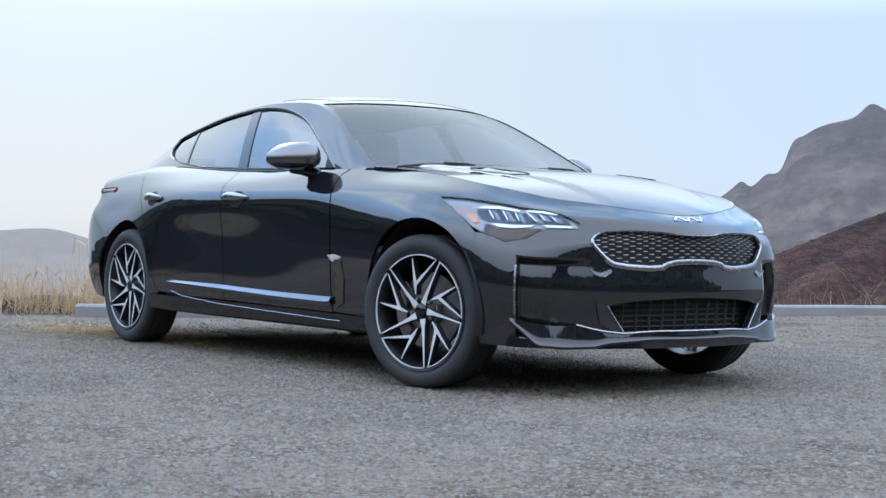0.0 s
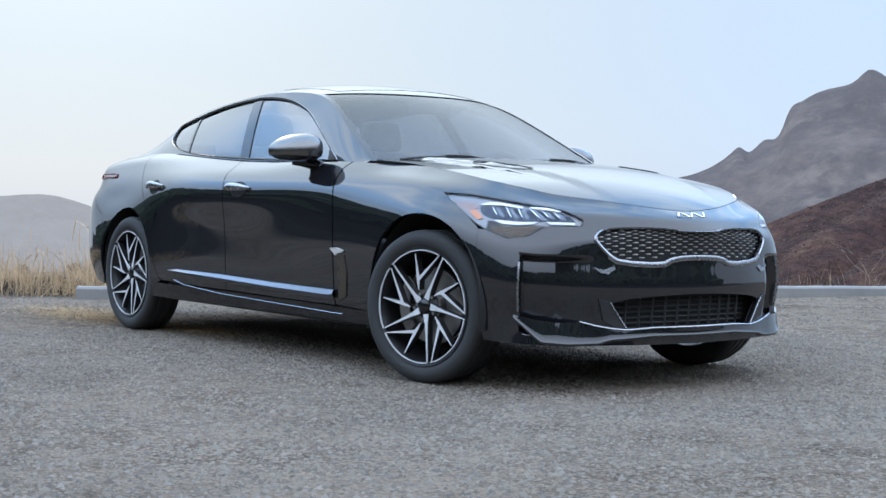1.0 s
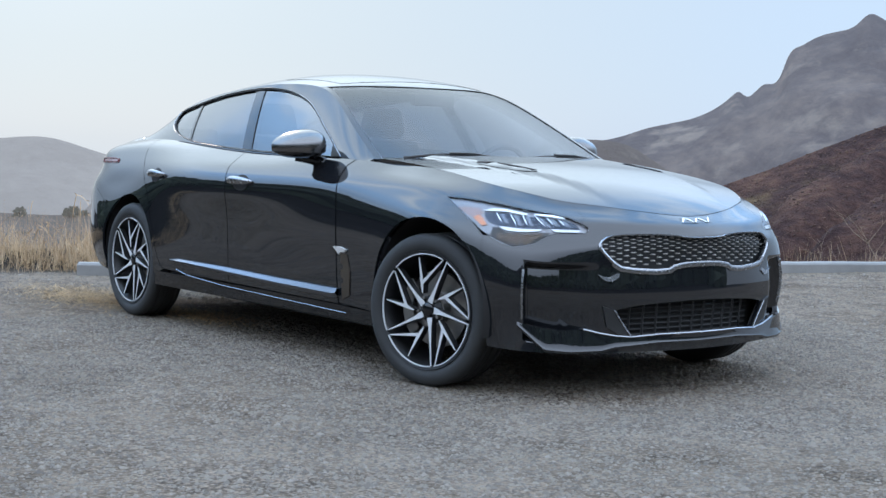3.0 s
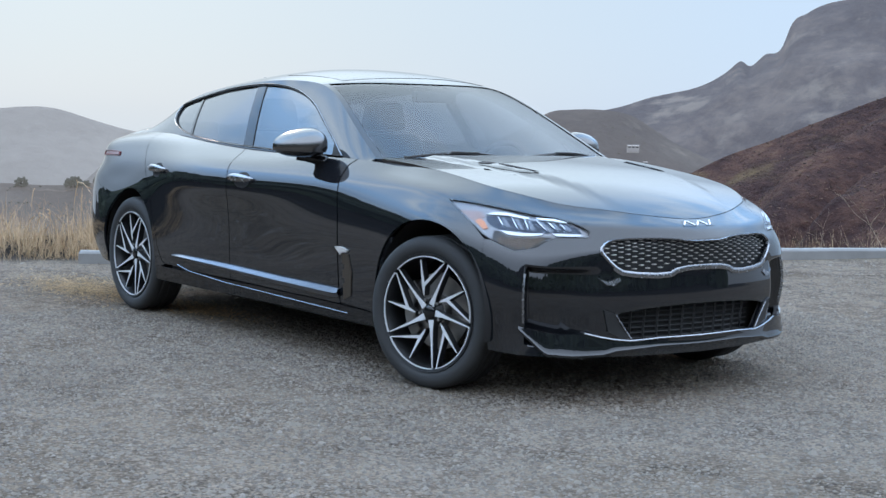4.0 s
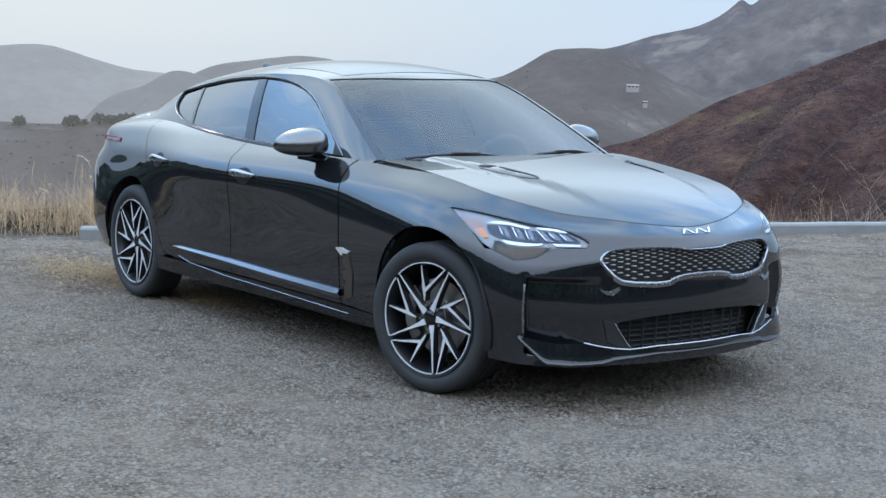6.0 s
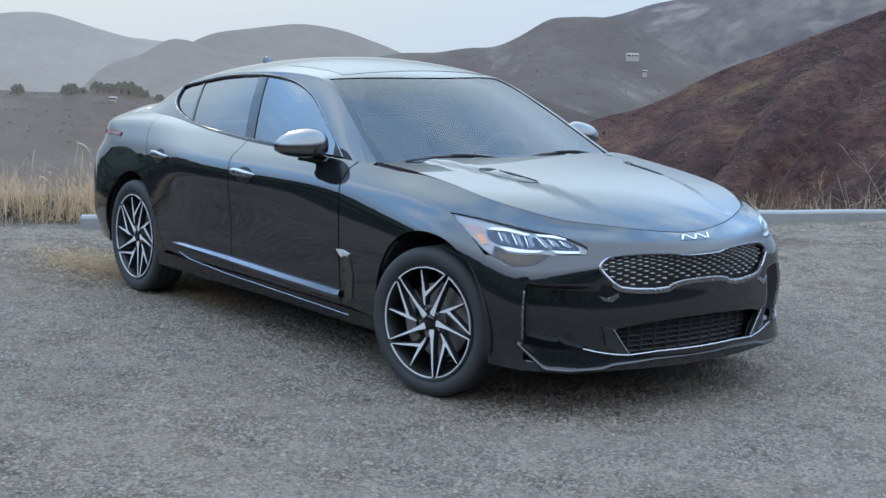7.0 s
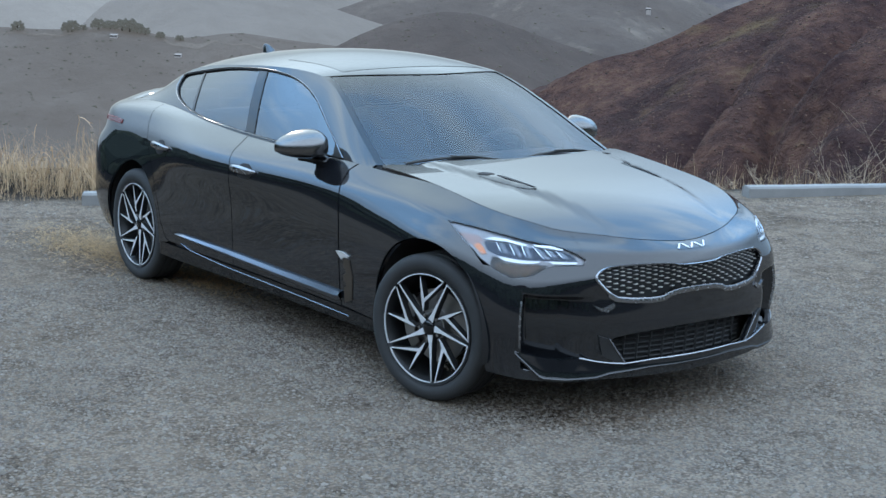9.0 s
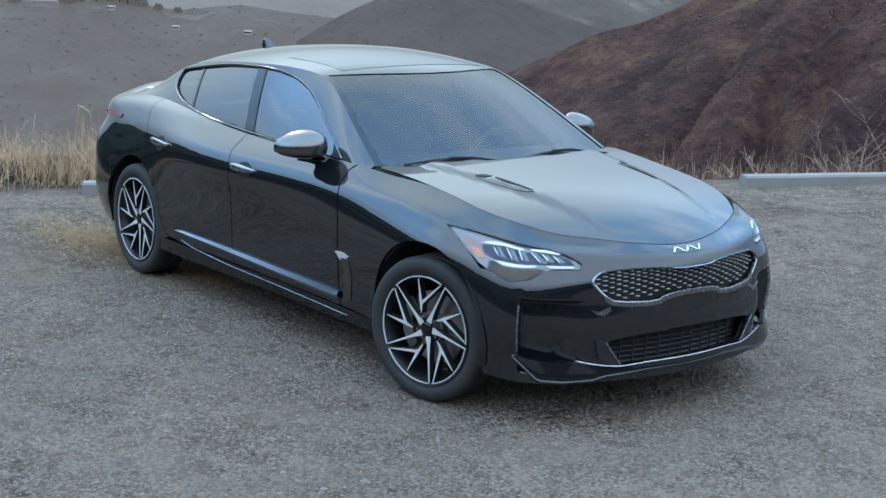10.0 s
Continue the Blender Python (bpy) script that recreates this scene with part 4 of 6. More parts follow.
# ---- dry grass, stalks and the bare shrub at the lot's edge ----
def blades(n, along, out, lo, hi, seed, lean=0.35, width=0.004, bend=0.5):
    r = np.random.default_rng(seed)
    V, F = [], []
    for k in range(n):
        a, o = r.uniform(*along), r.uniform(*out)
        c = KERB_AT + KERB_WAY * a + KERB_OUT * o
        z = float(ground_z(np.array([c[0]]), np.array([c[1]]))[0][0]) - 0.01
        h = lo + (hi - lo) * r.random() ** 1.6
        t, q = r.uniform(0, 6.28), abs(r.normal(0, lean))
        dx, dy = math.cos(t) * q, math.sin(t) * q
        s = r.uniform(0, 6.28)
        wx, wy = math.cos(s) * width, math.sin(s) * width
        m = len(V)
        for i in range(4):
            f = i / 3
            k2 = f + bend * f * f
            ww = (1 - f) ** 0.7
            px, py, pz = c[0] + dx * h * k2 * 0.7, c[1] + dy * h * k2 * 0.7, z + h * (f - 0.25 * q * f * f)
            V += [(px - wx * ww, py - wy * ww, pz), (px + wx * ww + 1e-4, py + wy * ww, pz)]
        F += [(m + 2 * i, m + 2 * i + 1, m + 2 * i + 3, m + 2 * i + 2) for i in range(3)]
    return V, F


DRYSTEM = plantlike("dry_stem", (0.05, 0.036, 0.025), (0.23, 0.16, 0.105))


def straw(name, label, *sets, mat=STRAW):
    V, F = [], []
    for s in sets:
        v, f = blades(*s)
        F += [tuple(i + len(V) for i in q) for q in f]
        V += v
    return tagged(soup(name, V, F, mat), label, "grass", kind="stuff")


straw("dry_grass", "tall pale dry grass along the lot's edge",
      *[(260, (a - 0.24, a + 0.24), (o - 0.2, o + 0.2), 0.05, h * (0.68 if a > -1 else 0.46 if a > -2 else 0.34), 100 + i, 0.58, 0.0020, 0.8) for i, (a, o, h) in enumerate(((-3.3, 0.7, 0.45), (-2.7, 0.5, 0.42), (-2.2, 0.8, 0.5), (-1.7, 0.5, 0.48), (-1.25, 0.8, 0.6), (-0.9, 0.45, 0.55), (-0.55, 0.75, 0.7), (-0.25, 0.5, 0.72), (0.05, 0.7, 0.8), (0.3, 0.45, 0.62), (0.55, 0.8, 0.7), (0.9, 0.6, 0.5), (-1.9, 1.2, 0.6), (-0.7, 1.2, 0.6), (0.2, 1.2, 0.7), (-3.0, 1.2, 0.5), (-3.9, 0.9, 0.5)))],
      (5200, (-5, 2.5), (0.12, 1.5), 0.05, 0.26, 3, 0.7, 0.0022))
straw("dry_grass", "sparse dry stalks beyond the kerb", (460, (1.6, 8.6), (0.2, 1.0), 0.14, 0.44, 5, 0.45, 0.0021), (90, (5.0, 12), (0.4, 1.4), 0.1, 0.32, 7, 0.5, 0.0022))
straw("dry_stems", "tangle of brown dry stems along the verge", (3000, (1.5, 12), (0.2, 1.3), 0.08, 0.34, 6, 1.0, 0.0022), mat=DRYSTEM)


def plumes(n, spots, seed):
    """Curled pale stalks with feathery heads, standing over the grass."""
    r = np.random.default_rng(seed)
    V, F = [], []
    for k in range(n):
        al, ou, top_h = spots[k % len(spots)]
        c = KERB_AT + KERB_WAY * (al + r.normal(0, 0.16)) + KERB_OUT * (ou + r.normal(0, 0.16))
        z = float(ground_z(np.array([c[0]]), np.array([c[1]]))[0][0]) - 0.01
        h, t, curl = top_h * r.uniform(0.55, 1.08), r.uniform(0, 6.28), r.uniform(0.04, 0.20)
        dx, dy = math.cos(t), math.sin(t)
        line = []
        for i in range(11):
            f = i / 10
            bow = max(0.0, f - 0.55) / 0.45
            line.append((c[0] + dx * h * (0.12 * f + curl * bow * bow), c[1] + dy * h * (0.12 * f + curl * bow * bow), z + h * (f - 0.42 * curl * bow ** 3 * 2.0)))
        m = len(V)
        for i, q in enumerate(line):
            w = 0.0011 + (0.0020 * math.sin(math.pi * (i - 6) / 4.5) if i > 6 else 0.0)
            V += [(q[0] - dy * w, q[1] + dx * w, q[2] - w), (q[0] + dy * w, q[1] - dx * w, q[2] + w)]
        F += [(m + 2 * i, m + 2 * i + 1, m + 2 * i + 3, m + 2 * i + 2) for i in range(10)]
        for i in range(6):                  # the head's feathers
            q = line[10 - i // 2]
            u = r.normal(0, 1, 3) * 0.009
            m = len(V)
            V += [q, (q[0] + u[0], q[1] + u[1], q[2] + u[2]), (q[0] + u[0] * 0.6, q[1] + u[1] * 0.6 + 0.006, q[2] + u[2] * 0.6 + 0.006)]
            F.append((m, m + 1, m + 2))
    return V, F


V, F = plumes(26, ((-0.25, 0.55, 0.52), (0.05, 0.7, 0.60), (-0.6, 0.75, 0.46), (0.3, 0.6, 0.46), (-1.2, 0.8, 0.38), (-0.1, 0.6, 0.55), (-1.9, 0.7, 0.34), (0.7, 0.9, 0.45)), 61)
tagged(soup("grass_plumes", V, F, STRAW), "curled pale seed heads over the dry grass", "grass", kind="stuff")


def shrub(x, y, h, n, seed, spread=0.5):
    """A bare shrub: branching twigs."""
    r = random.Random(seed)
    z = float(ground_z(np.array([x]), np.array([y]))[0][0])
    s = tagged(new("bare_shrub"), "bare twiggy dry shrub beyond the kerb", "shrub", "bare shrubs")
    s.matrix_world = pose(x, y, z - 0.02)

    def grow(p, way, length, rad, level, own):
        pts, q, w = [p.copy()], p.copy(), way.copy()
        for i in range(6):
            w = (w + Vector((r.uniform(-1, 1), r.uniform(-1, 1), r.uniform(-0.6, 0.5))) * 0.24).normalized()
            q = q + w * length / 6
            pts.append(q.copy())
        b = tube("branch" if level == 0 else "twig", pts, [rad * (1 - 0.75 * i / 6) for i in range(7)], TWIG, own, sides=4)
        if level < 2:
            for i in range(4 if level == 0 else 2):
                k = r.randint(2, 5)
                side = Vector((r.uniform(-1, 1), r.uniform(-1, 1), r.uniform(-0.1, 0.8)))
                grow(pts[k], (w * 0.5 + side).normalized(), length * r.uniform(0.35, 0.6), rad * 0.55, level + 1, s if level == 0 else b)
    for i in range(n):
        a = r.uniform(0, 6.28)
        grow(Vector((r.uniform(-0.1, 0.1), r.uniform(-0.1, 0.1), 0)), Vector((math.cos(a) * spread, math.sin(a) * spread, 1)).normalized(), h * r.uniform(0.6, 1.1), 0.0052, 0, s)
    return s


for x, y, h, n, seed, spread in ((-4.15, 9.32, 0.85, 8, 3, 0.36), (-4.1, 9.5, 0.5, 6, 5, 1.0), (-3.95, 10.1, 1.5, 2, 4, 0.7), (-2.75, 5.75, 0.26, 3, 6, 1.0), (-3.05, 5.1, 0.26, 4, 8, 1.0), (-2.75, 6.3, 0.32, 4, 9, 1.0), (-3.4, 4.3, 0.24, 4, 10, 1.0)):
    shrub(x, y, h, n, seed, spread)

# straw litter lying on the gravel by the rear wheel
V, F = [], []
for k in range(6500):
    x, y = (rng.normal(-2.42, 0.40), rng.normal(-0.70, 0.17)) if k % 4 else (rng.normal(-1.25, 0.30), rng.normal(-0.56, 0.09))
    if y > -0.2:
        continue
    z = float(ground_z(np.array([x]), np.array([y]))[0][0]) + 0.004 + rng.random() * 0.01
    t, ln, w = rng.uniform(0, 6.28), rng.uniform(0.006, 0.026), rng.uniform(0.001, 0.0025)
    c, s, m = math.cos(t), math.sin(t), len(V)
    V += [(x - c * ln - s * w, y - s * ln + c * w, z), (x + c * ln - s * w, y + s * ln + c * w, z + 0.006), (x + c * ln + s * w, y + s * ln - c * w, z + 0.006), (x - c * ln + s * w, y - s * ln - c * w, z)]
    F.append((m, m + 1, m + 2, m + 3))
LITTER = plantlike("straw_litter", (0.20, 0.112, 0.052), (0.44, 0.285, 0.145))
tagged(soup("straw_litter", V, F, LITTER), "brown straw litter on the gravel by the rear wheel", "litter", kind="stuff")

# dark bushes and trees on the rise behind the viewpoint
places = []
for k in range(9000):
    a, o = radians(rng.uniform(190, 412)), rng.uniform(27, 64)
    c = (o * math.cos(a), o * math.sin(a))
    places.append((c[0], c[1], float(ground_z(np.array([c[0]]), np.array([c[1]]))[0][0])))
tagged(soup("bushes", *clumps(np.array(places), 0.35, 1.9, 40, 1.25), LEAF), "dark bushes on the rise behind the lot", "bush", kind="stuff")

# ---- the car ----
car = tagged(new("car"), "black four-door fastback sedan parked on gravel", "car")
car.matrix_world = pose(0, 0, 0)
LAMP_TOP = [(1.305, 0.711), (1.135, 0.753), (0.994, 0.778), (0.844, 0.797), (0.729, 0.802), (0.658, 0.775), (0.609, 0.727), (0.575, 0.683)]
LAMP_LOW = [(0.588, 0.618), (0.717, 0.613), (0.768, 0.584), (0.816, 0.526), (0.914, 0.475), (1.025, 0.494), (1.131, 0.549)]
GRILLE = [(0, 0.545), (0.115, 0.55), (0.165, 0.580), (0.30, 0.602), (0.46, 0.596), (0.505, 0.568), (0.534, 0.508), (0.507, 0.455), (0.468, 0.404), (0.425, 0.374), (0.21, 0.355), (0.155, 0.385), (0, 0.391)]
INTAKE = [(0, 0.225), (0.327, 0.213), (0.43, 0.20), (0.462, 0.19), (0.41, 0.10), (0.375, 0.074), (0, 0.077)]
FRONT_AXLE, REAR_AXLE, HUB_Z, ARCH = 1.453, -1.453, 0.33, 0.377
WHEEL_Z = 0.330


def flip(pts, side):
    return [(a * side, b) for a, b in pts]


def both(half):
    """A closed outline from its right half, which runs from the middle to the middle."""
    return list(half) + [(-a, b) for a, b in reversed(half) if abs(a) > 1e-6]


def rounded(poly, times=2, closed=True):
    """Corner-cutting, so that outlines have round corners."""
    p = [np.asarray(q, float) for q in poly]
    for _ in range(times):
        n, out = len(p), []
        for i in range(n if closed else n - 1):
            a, b = p[i], p[(i + 1) % n]
            out += [a * 0.75 + b * 0.25, a * 0.25 + b * 0.75]
        p = out if closed else [p[0]] + out + [p[-1]]
    return [tuple(q) for q in p]


front_arc = on_side(arc(FRONT_AXLE, HUB_Z + 0.022, ARCH, 196, 25.0))
front_arc_low = on_side(arc(FRONT_AXLE, HUB_Z + 0.022, ARCH, 25.0, -16))
rear_arc = on_side(arc(REAR_AXLE, HUB_Z + 0.005, ARCH - 0.002, 195, -15))
seam_top = (1.058, 0.484)
top_edge = lambda x0, x1, n=30: [(side_of(x0 + (x1 - x0) * i / n), 1.0) for i in range(n + 1)]
S_DOOR = side_of(0.735)

# bumper, both halves in one
half = ([(0, 1.0)] + [(0.62 * i / 12, 1.0) for i in range(1, 13)] + [(0.584, 0.774)] + LAMP_TOP[-2:] + LAMP_LOW[:6] + [seam_top]
        + front_arc_low + [(loc(1.82, None, 0.222)[0], 0.0)] + [(loc(1.82, None, 0.222)[0] * (1 - i / 40), 0.0) for i in range(1, 40)] + [(0, 0.0)])
def bowl(depth):
    """The air curtain: the bumper's surface pushed in towards its middle."""
    def at(s, v):
        q = np.abs(s)
        t = np.clip(np.minimum((0.852 - q) / 0.022, np.minimum((v - 0.045) / 0.04, (0.405 - v) / 0.035)), 0, 1)
        t = t * t * (3 - 2 * t) * np.clip((q - 0.53) / 0.17, 0, 1) ** 1.3
        p = body(s, v)
        d = np.stack([np.full_like(q, 0.85), np.where(s < 0, -0.5, 0.5), np.zeros_like(q)], -1)
        return p - d * (depth * t)[:, None]
    return at


bumper = skin("front_bumper", both(half), bowl(0.075), PAINT, car,
              holes=[rounded(both(GRILLE), 1), rounded(both(INTAKE), 1)], step=0.012, edge=0.012, gap=0.0004)
skin("bumper_backing", both([(0, 0.99), (1.0, 0.80), (1.02, 0.05), (0, 0.02)]), body, INNER, car, step=0.06, lift=-0.10, thick=0)
for side in (-1, 1):
    skin("duct_trim", flip([(0.860, 0.362), (0.852, 0.362), (0.854, 0.145), (0.862, 0.145)], side), body, CHROME, bumper, step=0.02, thick=0.012, lift=0.002, label="thin chrome edge strip")
# upper grille: dark backing, dashes, chrome surround
grille = skin("grille", rounded(both(GRILLE), 1), body, GRILLEBLACK, car, step=0.03, lift=-0.028, thick=0.02, label="black grille with small bright bars")
hole = np.array(rounded(both([(a * 0.965, 0.478 + (b - 0.478) * 0.88) for a, b in GRILLE]), 1))
for row in range(15):
    for col in range(-14, 15):
        sc, vc = (col + 0.5 * (row % 2)) * 0.066, 0.368 + row * 0.0168
        if not inside(hole, np.array([[sc, vc]]))[0]:
            continue
        c = np.array([(-0.0092, -0.0024), (0.0092, -0.0024), (0.0092, 0.0024), (-0.0092, 0.0024)])
        lo, hi = body(sc + c[:, 0], vc + c[:, 1] * 1.15), body(sc + c[:, 0] * 0.8, vc + c[:, 1] * 0.8)
        lo[:, 0] -= 0.026
        hi[:, 0] -= 0.014
        bm = bmesh.new()
        a, b = [bm.verts.new(p) for p in lo], [bm.verts.new(p) for p in hi]
        bm.faces.new(b)
        for i in range(4):
            bm.faces.new((a[i], a[(i + 1) % 4], b[(i + 1) % 4], b[i]))
        part("grille_bar", bm, BARMETAL, grille, "small satin metal bar", smooth=False)
bm = bmesh.new()                                  # dark honeycomb webs between the bars
for row in range(16):
    pts = [(q, 0.360 + row * 0.0168 + 0.003 * math.sin(q * 163 + row * math.pi)) for q in np.arange(-0.53, 0.531, 0.01)]
    pts = [p for p in pts if inside(np.array(rounded(both(GRILLE), 1)), np.array([p]))[0]]
    if len(pts) < 2:
        continue
    p = np.array(pts)
    a, b = body(p[:, 0], p[:, 1] - 0.003), body(p[:, 0], p[:, 1] + 0.003)
    a[:, 0] -= 0.018
    b[:, 0] -= 0.018
    va, vb = [bm.verts.new(q) for q in a], [bm.verts.new(q) for q in b]
    for i in range(len(va) - 1):
        if (a[i + 1] - a[i]) @ (a[i + 1] - a[i]) < 0.0006:
            bm.faces.new((va[i], va[i + 1], vb[i + 1], vb[i]))
part("grille_web", bm, GRILLEBLACK, grille)
ring_in = dense(rounded(both(GRILLE), 1), 0.012)
ring_out = shrunk(ring_in, -0.012)
low = ring_in[:, 1] < 0.41
ring_out[low] = shrunk(ring_in, -0.023)[low]
ribbon("grille_surround", shrunk(ring_in, 0.003), ring_out, body, CHROME, grille, "satin chrome surround", lift=0.007)
# lower grille with slats and side fins
lower = skin("lower_grille", rounded(both([(a * 1.22, max(0.0, 0.13 + (b - 0.13) * 1.55)) for a, b in INTAKE]), 1), body, INNER, car, step=0.04, lift=-0.07, thick=0.0, label="black lower grille")
for i in range(7):
    vz = 0.048 + i * 0.024
    q = np.linspace(-0.41, 0.41, 40)
    a = body(q, np.full(40, vz))
    a[:, 0] -= 0.058
    tube("grille_slat", a, 0.0045, PLASTIC, lower, sides=4)
for i in range(-5, 6):
    a = body(np.full(6, i * 0.07), np.linspace(0.04, 0.205, 6))
    a[:, 0] -= 0.055
    tube("grille_rib", a, 0.006, PLASTIC, lower, sides=4)
for side in (-1, 1):
    fin = skin("intake_fin", flip([(0.521, 0.213), (0.474, 0.196), (0.438, 0.142), (0.388, 0.073), (0.429, 0.081), (0.496, 0.119)], side), body, PLASTIC, bumper, step=0.02, lift=0.008, thick=0.03, label="black fin beside the intake")
    edge_line = np.linspace(0, 1, 12)
    tube("fin_trim", body(side * np.interp(edge_line, [0, 0.3, 1], [0.474, 0.450, 0.388]), np.interp(edge_line, [0, 0.3, 1], [0.196, 0.162, 0.075])) + np.array([[0.009, 0, 0]]), 0.0032, CHROME, fin, "thin chrome edge")
    skin("grille_blade", flip([(0.546, 0.350), (0.520, 0.338), (0.496, 0.334), (0.452, 0.352), (0.447, 0.336), (0.480, 0.314), (0.514, 0.320)], side), body, CHROME, bumper, step=0.02, lift=0.005, thick=0.012, label="satin blade below the grille")


# front splitter: a ledge that faces up, wider at the corners, with a proud rim
def splitter_rows(q):
    w = np.abs(q)
    up_v = np.interp(w, [0, 0.25, 0.39, 0.46, 0.53, 0.60, 0.70, 0.80, 0.878], [0.076, 0.077, 0.070, 0.078, 0.092, 0.112, 0.108, 0.118, 0.128])
    low_v = np.interp(w, [0, 0.25, 0.46, 0.52, 0.656, 0.763, 0.829, 0.878], [0.046, 0.048, 0.034, 0.018, 0.014, 0.022, 0.085, 0.122])
    lift_u = np.interp(w, [0, 0.42, 0.56, 0.75, 0.86, 0.878], [0.008, 0.006, 0.004, 0.004, 0.002, 0.0])
    lift_l = np.interp(w, [0, 0.40, 0.55, 0.68, 0.78, 0.878], [0.008, 0.010, 0.010, 0.012, 0.010, 0.003])
    d = 1e-3
    tn = body(q + d, low_v) - body(q - d, low_v)
    nr = np.stack([tn[:, 1], -tn[:, 0], np.zeros(len(q))], -1)
    nr /= np.linalg.norm(nr, axis=1)[:, None]
    u, lo = body(q, up_v) + nr * lift_u[:, None], body(q, low_v) + nr * lift_l[:, None]
    z = np.array([[0, 0, 1.0]])
    return [u - nr * 0.03, u, u * 0.35 + lo * 0.65 + z * 0.004, lo + z * 0.003, lo + nr * 0.003 - z * 0.004, lo - z * 0.014, lo - nr * 0.05 - z * 0.018, lo - nr * 0.14 - z * 0.012]


rows = splitter_rows(np.linspace(-0.878, 0.878, 130))
bm = bmesh.new()
vs = [[bm.verts.new(p) for p in r] for r in rows]
for r0, r1 in zip(vs, vs[1:]):
    for i in range(129):
        bm.faces.new((r0[i], r0[i + 1], r1[i + 1], r1[i]))
part("splitter", bm, PAINT, bumper, "glossy black splitter lip with upswept corners")
tube("splitter_trim", splitter_rows(np.linspace(-0.602, 0.602, 70))[1] + np.array([[0.002, 0, 0.002]]), 0.0042, CHROME, bumper, "thin chrome line")
# badge: plain slanted shapes
badge = skin("badge", [(-0.10, 0.80), (0.10, 0.80), (0.115, 0.94), (-0.085, 0.94)], body, PAINT, car, step=0.02, lift=0.0012, thick=0.002)
for a, k in ((-0.082, 0.014), (-0.042, -0.016), (0.0, 0.014), (0.042, -0.016), (0.084, 0.014)):
    skin("badge_bar", [(a - 0.0055 - k, 0.815), (a + 0.0055 - k, 0.815), (a + 0.0055 + k, 0.925), (a - 0.0055 + k, 0.925)], body, LENSWHITE, badge, step=0.02, lift=0.004, thick=0.004, label="silver badge shape")

hood_line = np.concatenate([body(np.linspace(side_of(0.90), 0, 60), np.ones(60))[:, :2], (body(np.linspace(0, side_of(0.90), 60), np.ones(60))[1:, :2] * np.array([1, -1]))])
back = [(0.86 + 0.22 * (1 - (y / 0.73) ** 2), y) for y in np.linspace(-0.72, 0.72, 24)]
bonnet = skin("hood", [tuple(p) for p in hood_line] + back, hood, PAINT, car, step=0.03, gap=0.003, centre=(1.4, 0, -3))
for side in (-1, 1):
    vent = skin("hood_vent", [(x, side * y) for x, y in rounded([(1.240, 0.483), (1.285, 0.403), (1.320, 0.393), (1.595, 0.373), (1.550, 0.423), (1.400, 0.458)], 1)], hood, PAINT, bonnet, step=0.03, lift=0.002, thick=0.004, centre=(1.4, 0, -3), label="moulded vent on the hood")
    skin("vent_slot", [(x, side * y) for x, y in rounded([(1.250, 0.474), (1.285, 0.413), (1.325, 0.408), (1.305, 0.458)], 1)], hood, INNER, vent, step=0.02, lift=0.0035, thick=0.001, centre=(1.4, 0, -3))
    skin("vent_slot", [(x, side * y) for x, y in rounded([(1.325, 0.400), (1.350, 0.423), (1.550, 0.390), (1.590, 0.376)], 1)], hood, INNER, vent, step=0.02, lift=0.0035, thick=0.001, centre=(1.4, 0, -3))

DLO = [(0.60, 0.965), (0.567, 0.984), (0.469, 1.042), (0.328, 1.116), (0.133, 1.212), (-0.016, 1.266), (-0.10, 1.290), (-0.192, 1.306), (-0.363, 1.317), (-0.555, 1.311), (-0.75, 1.300), (-0.925, 1.283), (-1.20, 1.246), (-1.371, 1.222),
       (-1.50, 1.204), (-1.535, 1.192), (-1.535, 1.174), (-1.48, 1.120), (-1.36, 1.080), (-1.176, 1.044), (-0.92, 1.017), (-0.555, 0.996), (-0.129, 0.979), (0.25, 0.971), (0.473, 0.968)]


def pane(x_front_low, x_front_top, x_rear_low, x_rear_top):
    """The part of the window opening between two slanted lines."""
    d = dense(DLO, 0.012)

    def cut(x, z, lo, hi):
        return x - (lo + (hi - lo) * (z - 0.98) / 0.32)
    out = []
    n = len(d)
    for i in range(n):
        p, q = d[i], d[(i + 1) % n]
        ok = lambda r: cut(*r, x_front_low, x_front_top) <= 0 and cut(*r, x_rear_low, x_rear_top) >= 0
        if ok(p):
            out.append(tuple(p))
        if ok(p) != ok(q):
            lo, hi = (p, q) if ok(p) else (q, p)
            for _ in range(14):
                m = (lo + hi) / 2
                lo, hi = (m, hi) if ok(m) else (lo, m)
            out.append(tuple(lo))
    return out


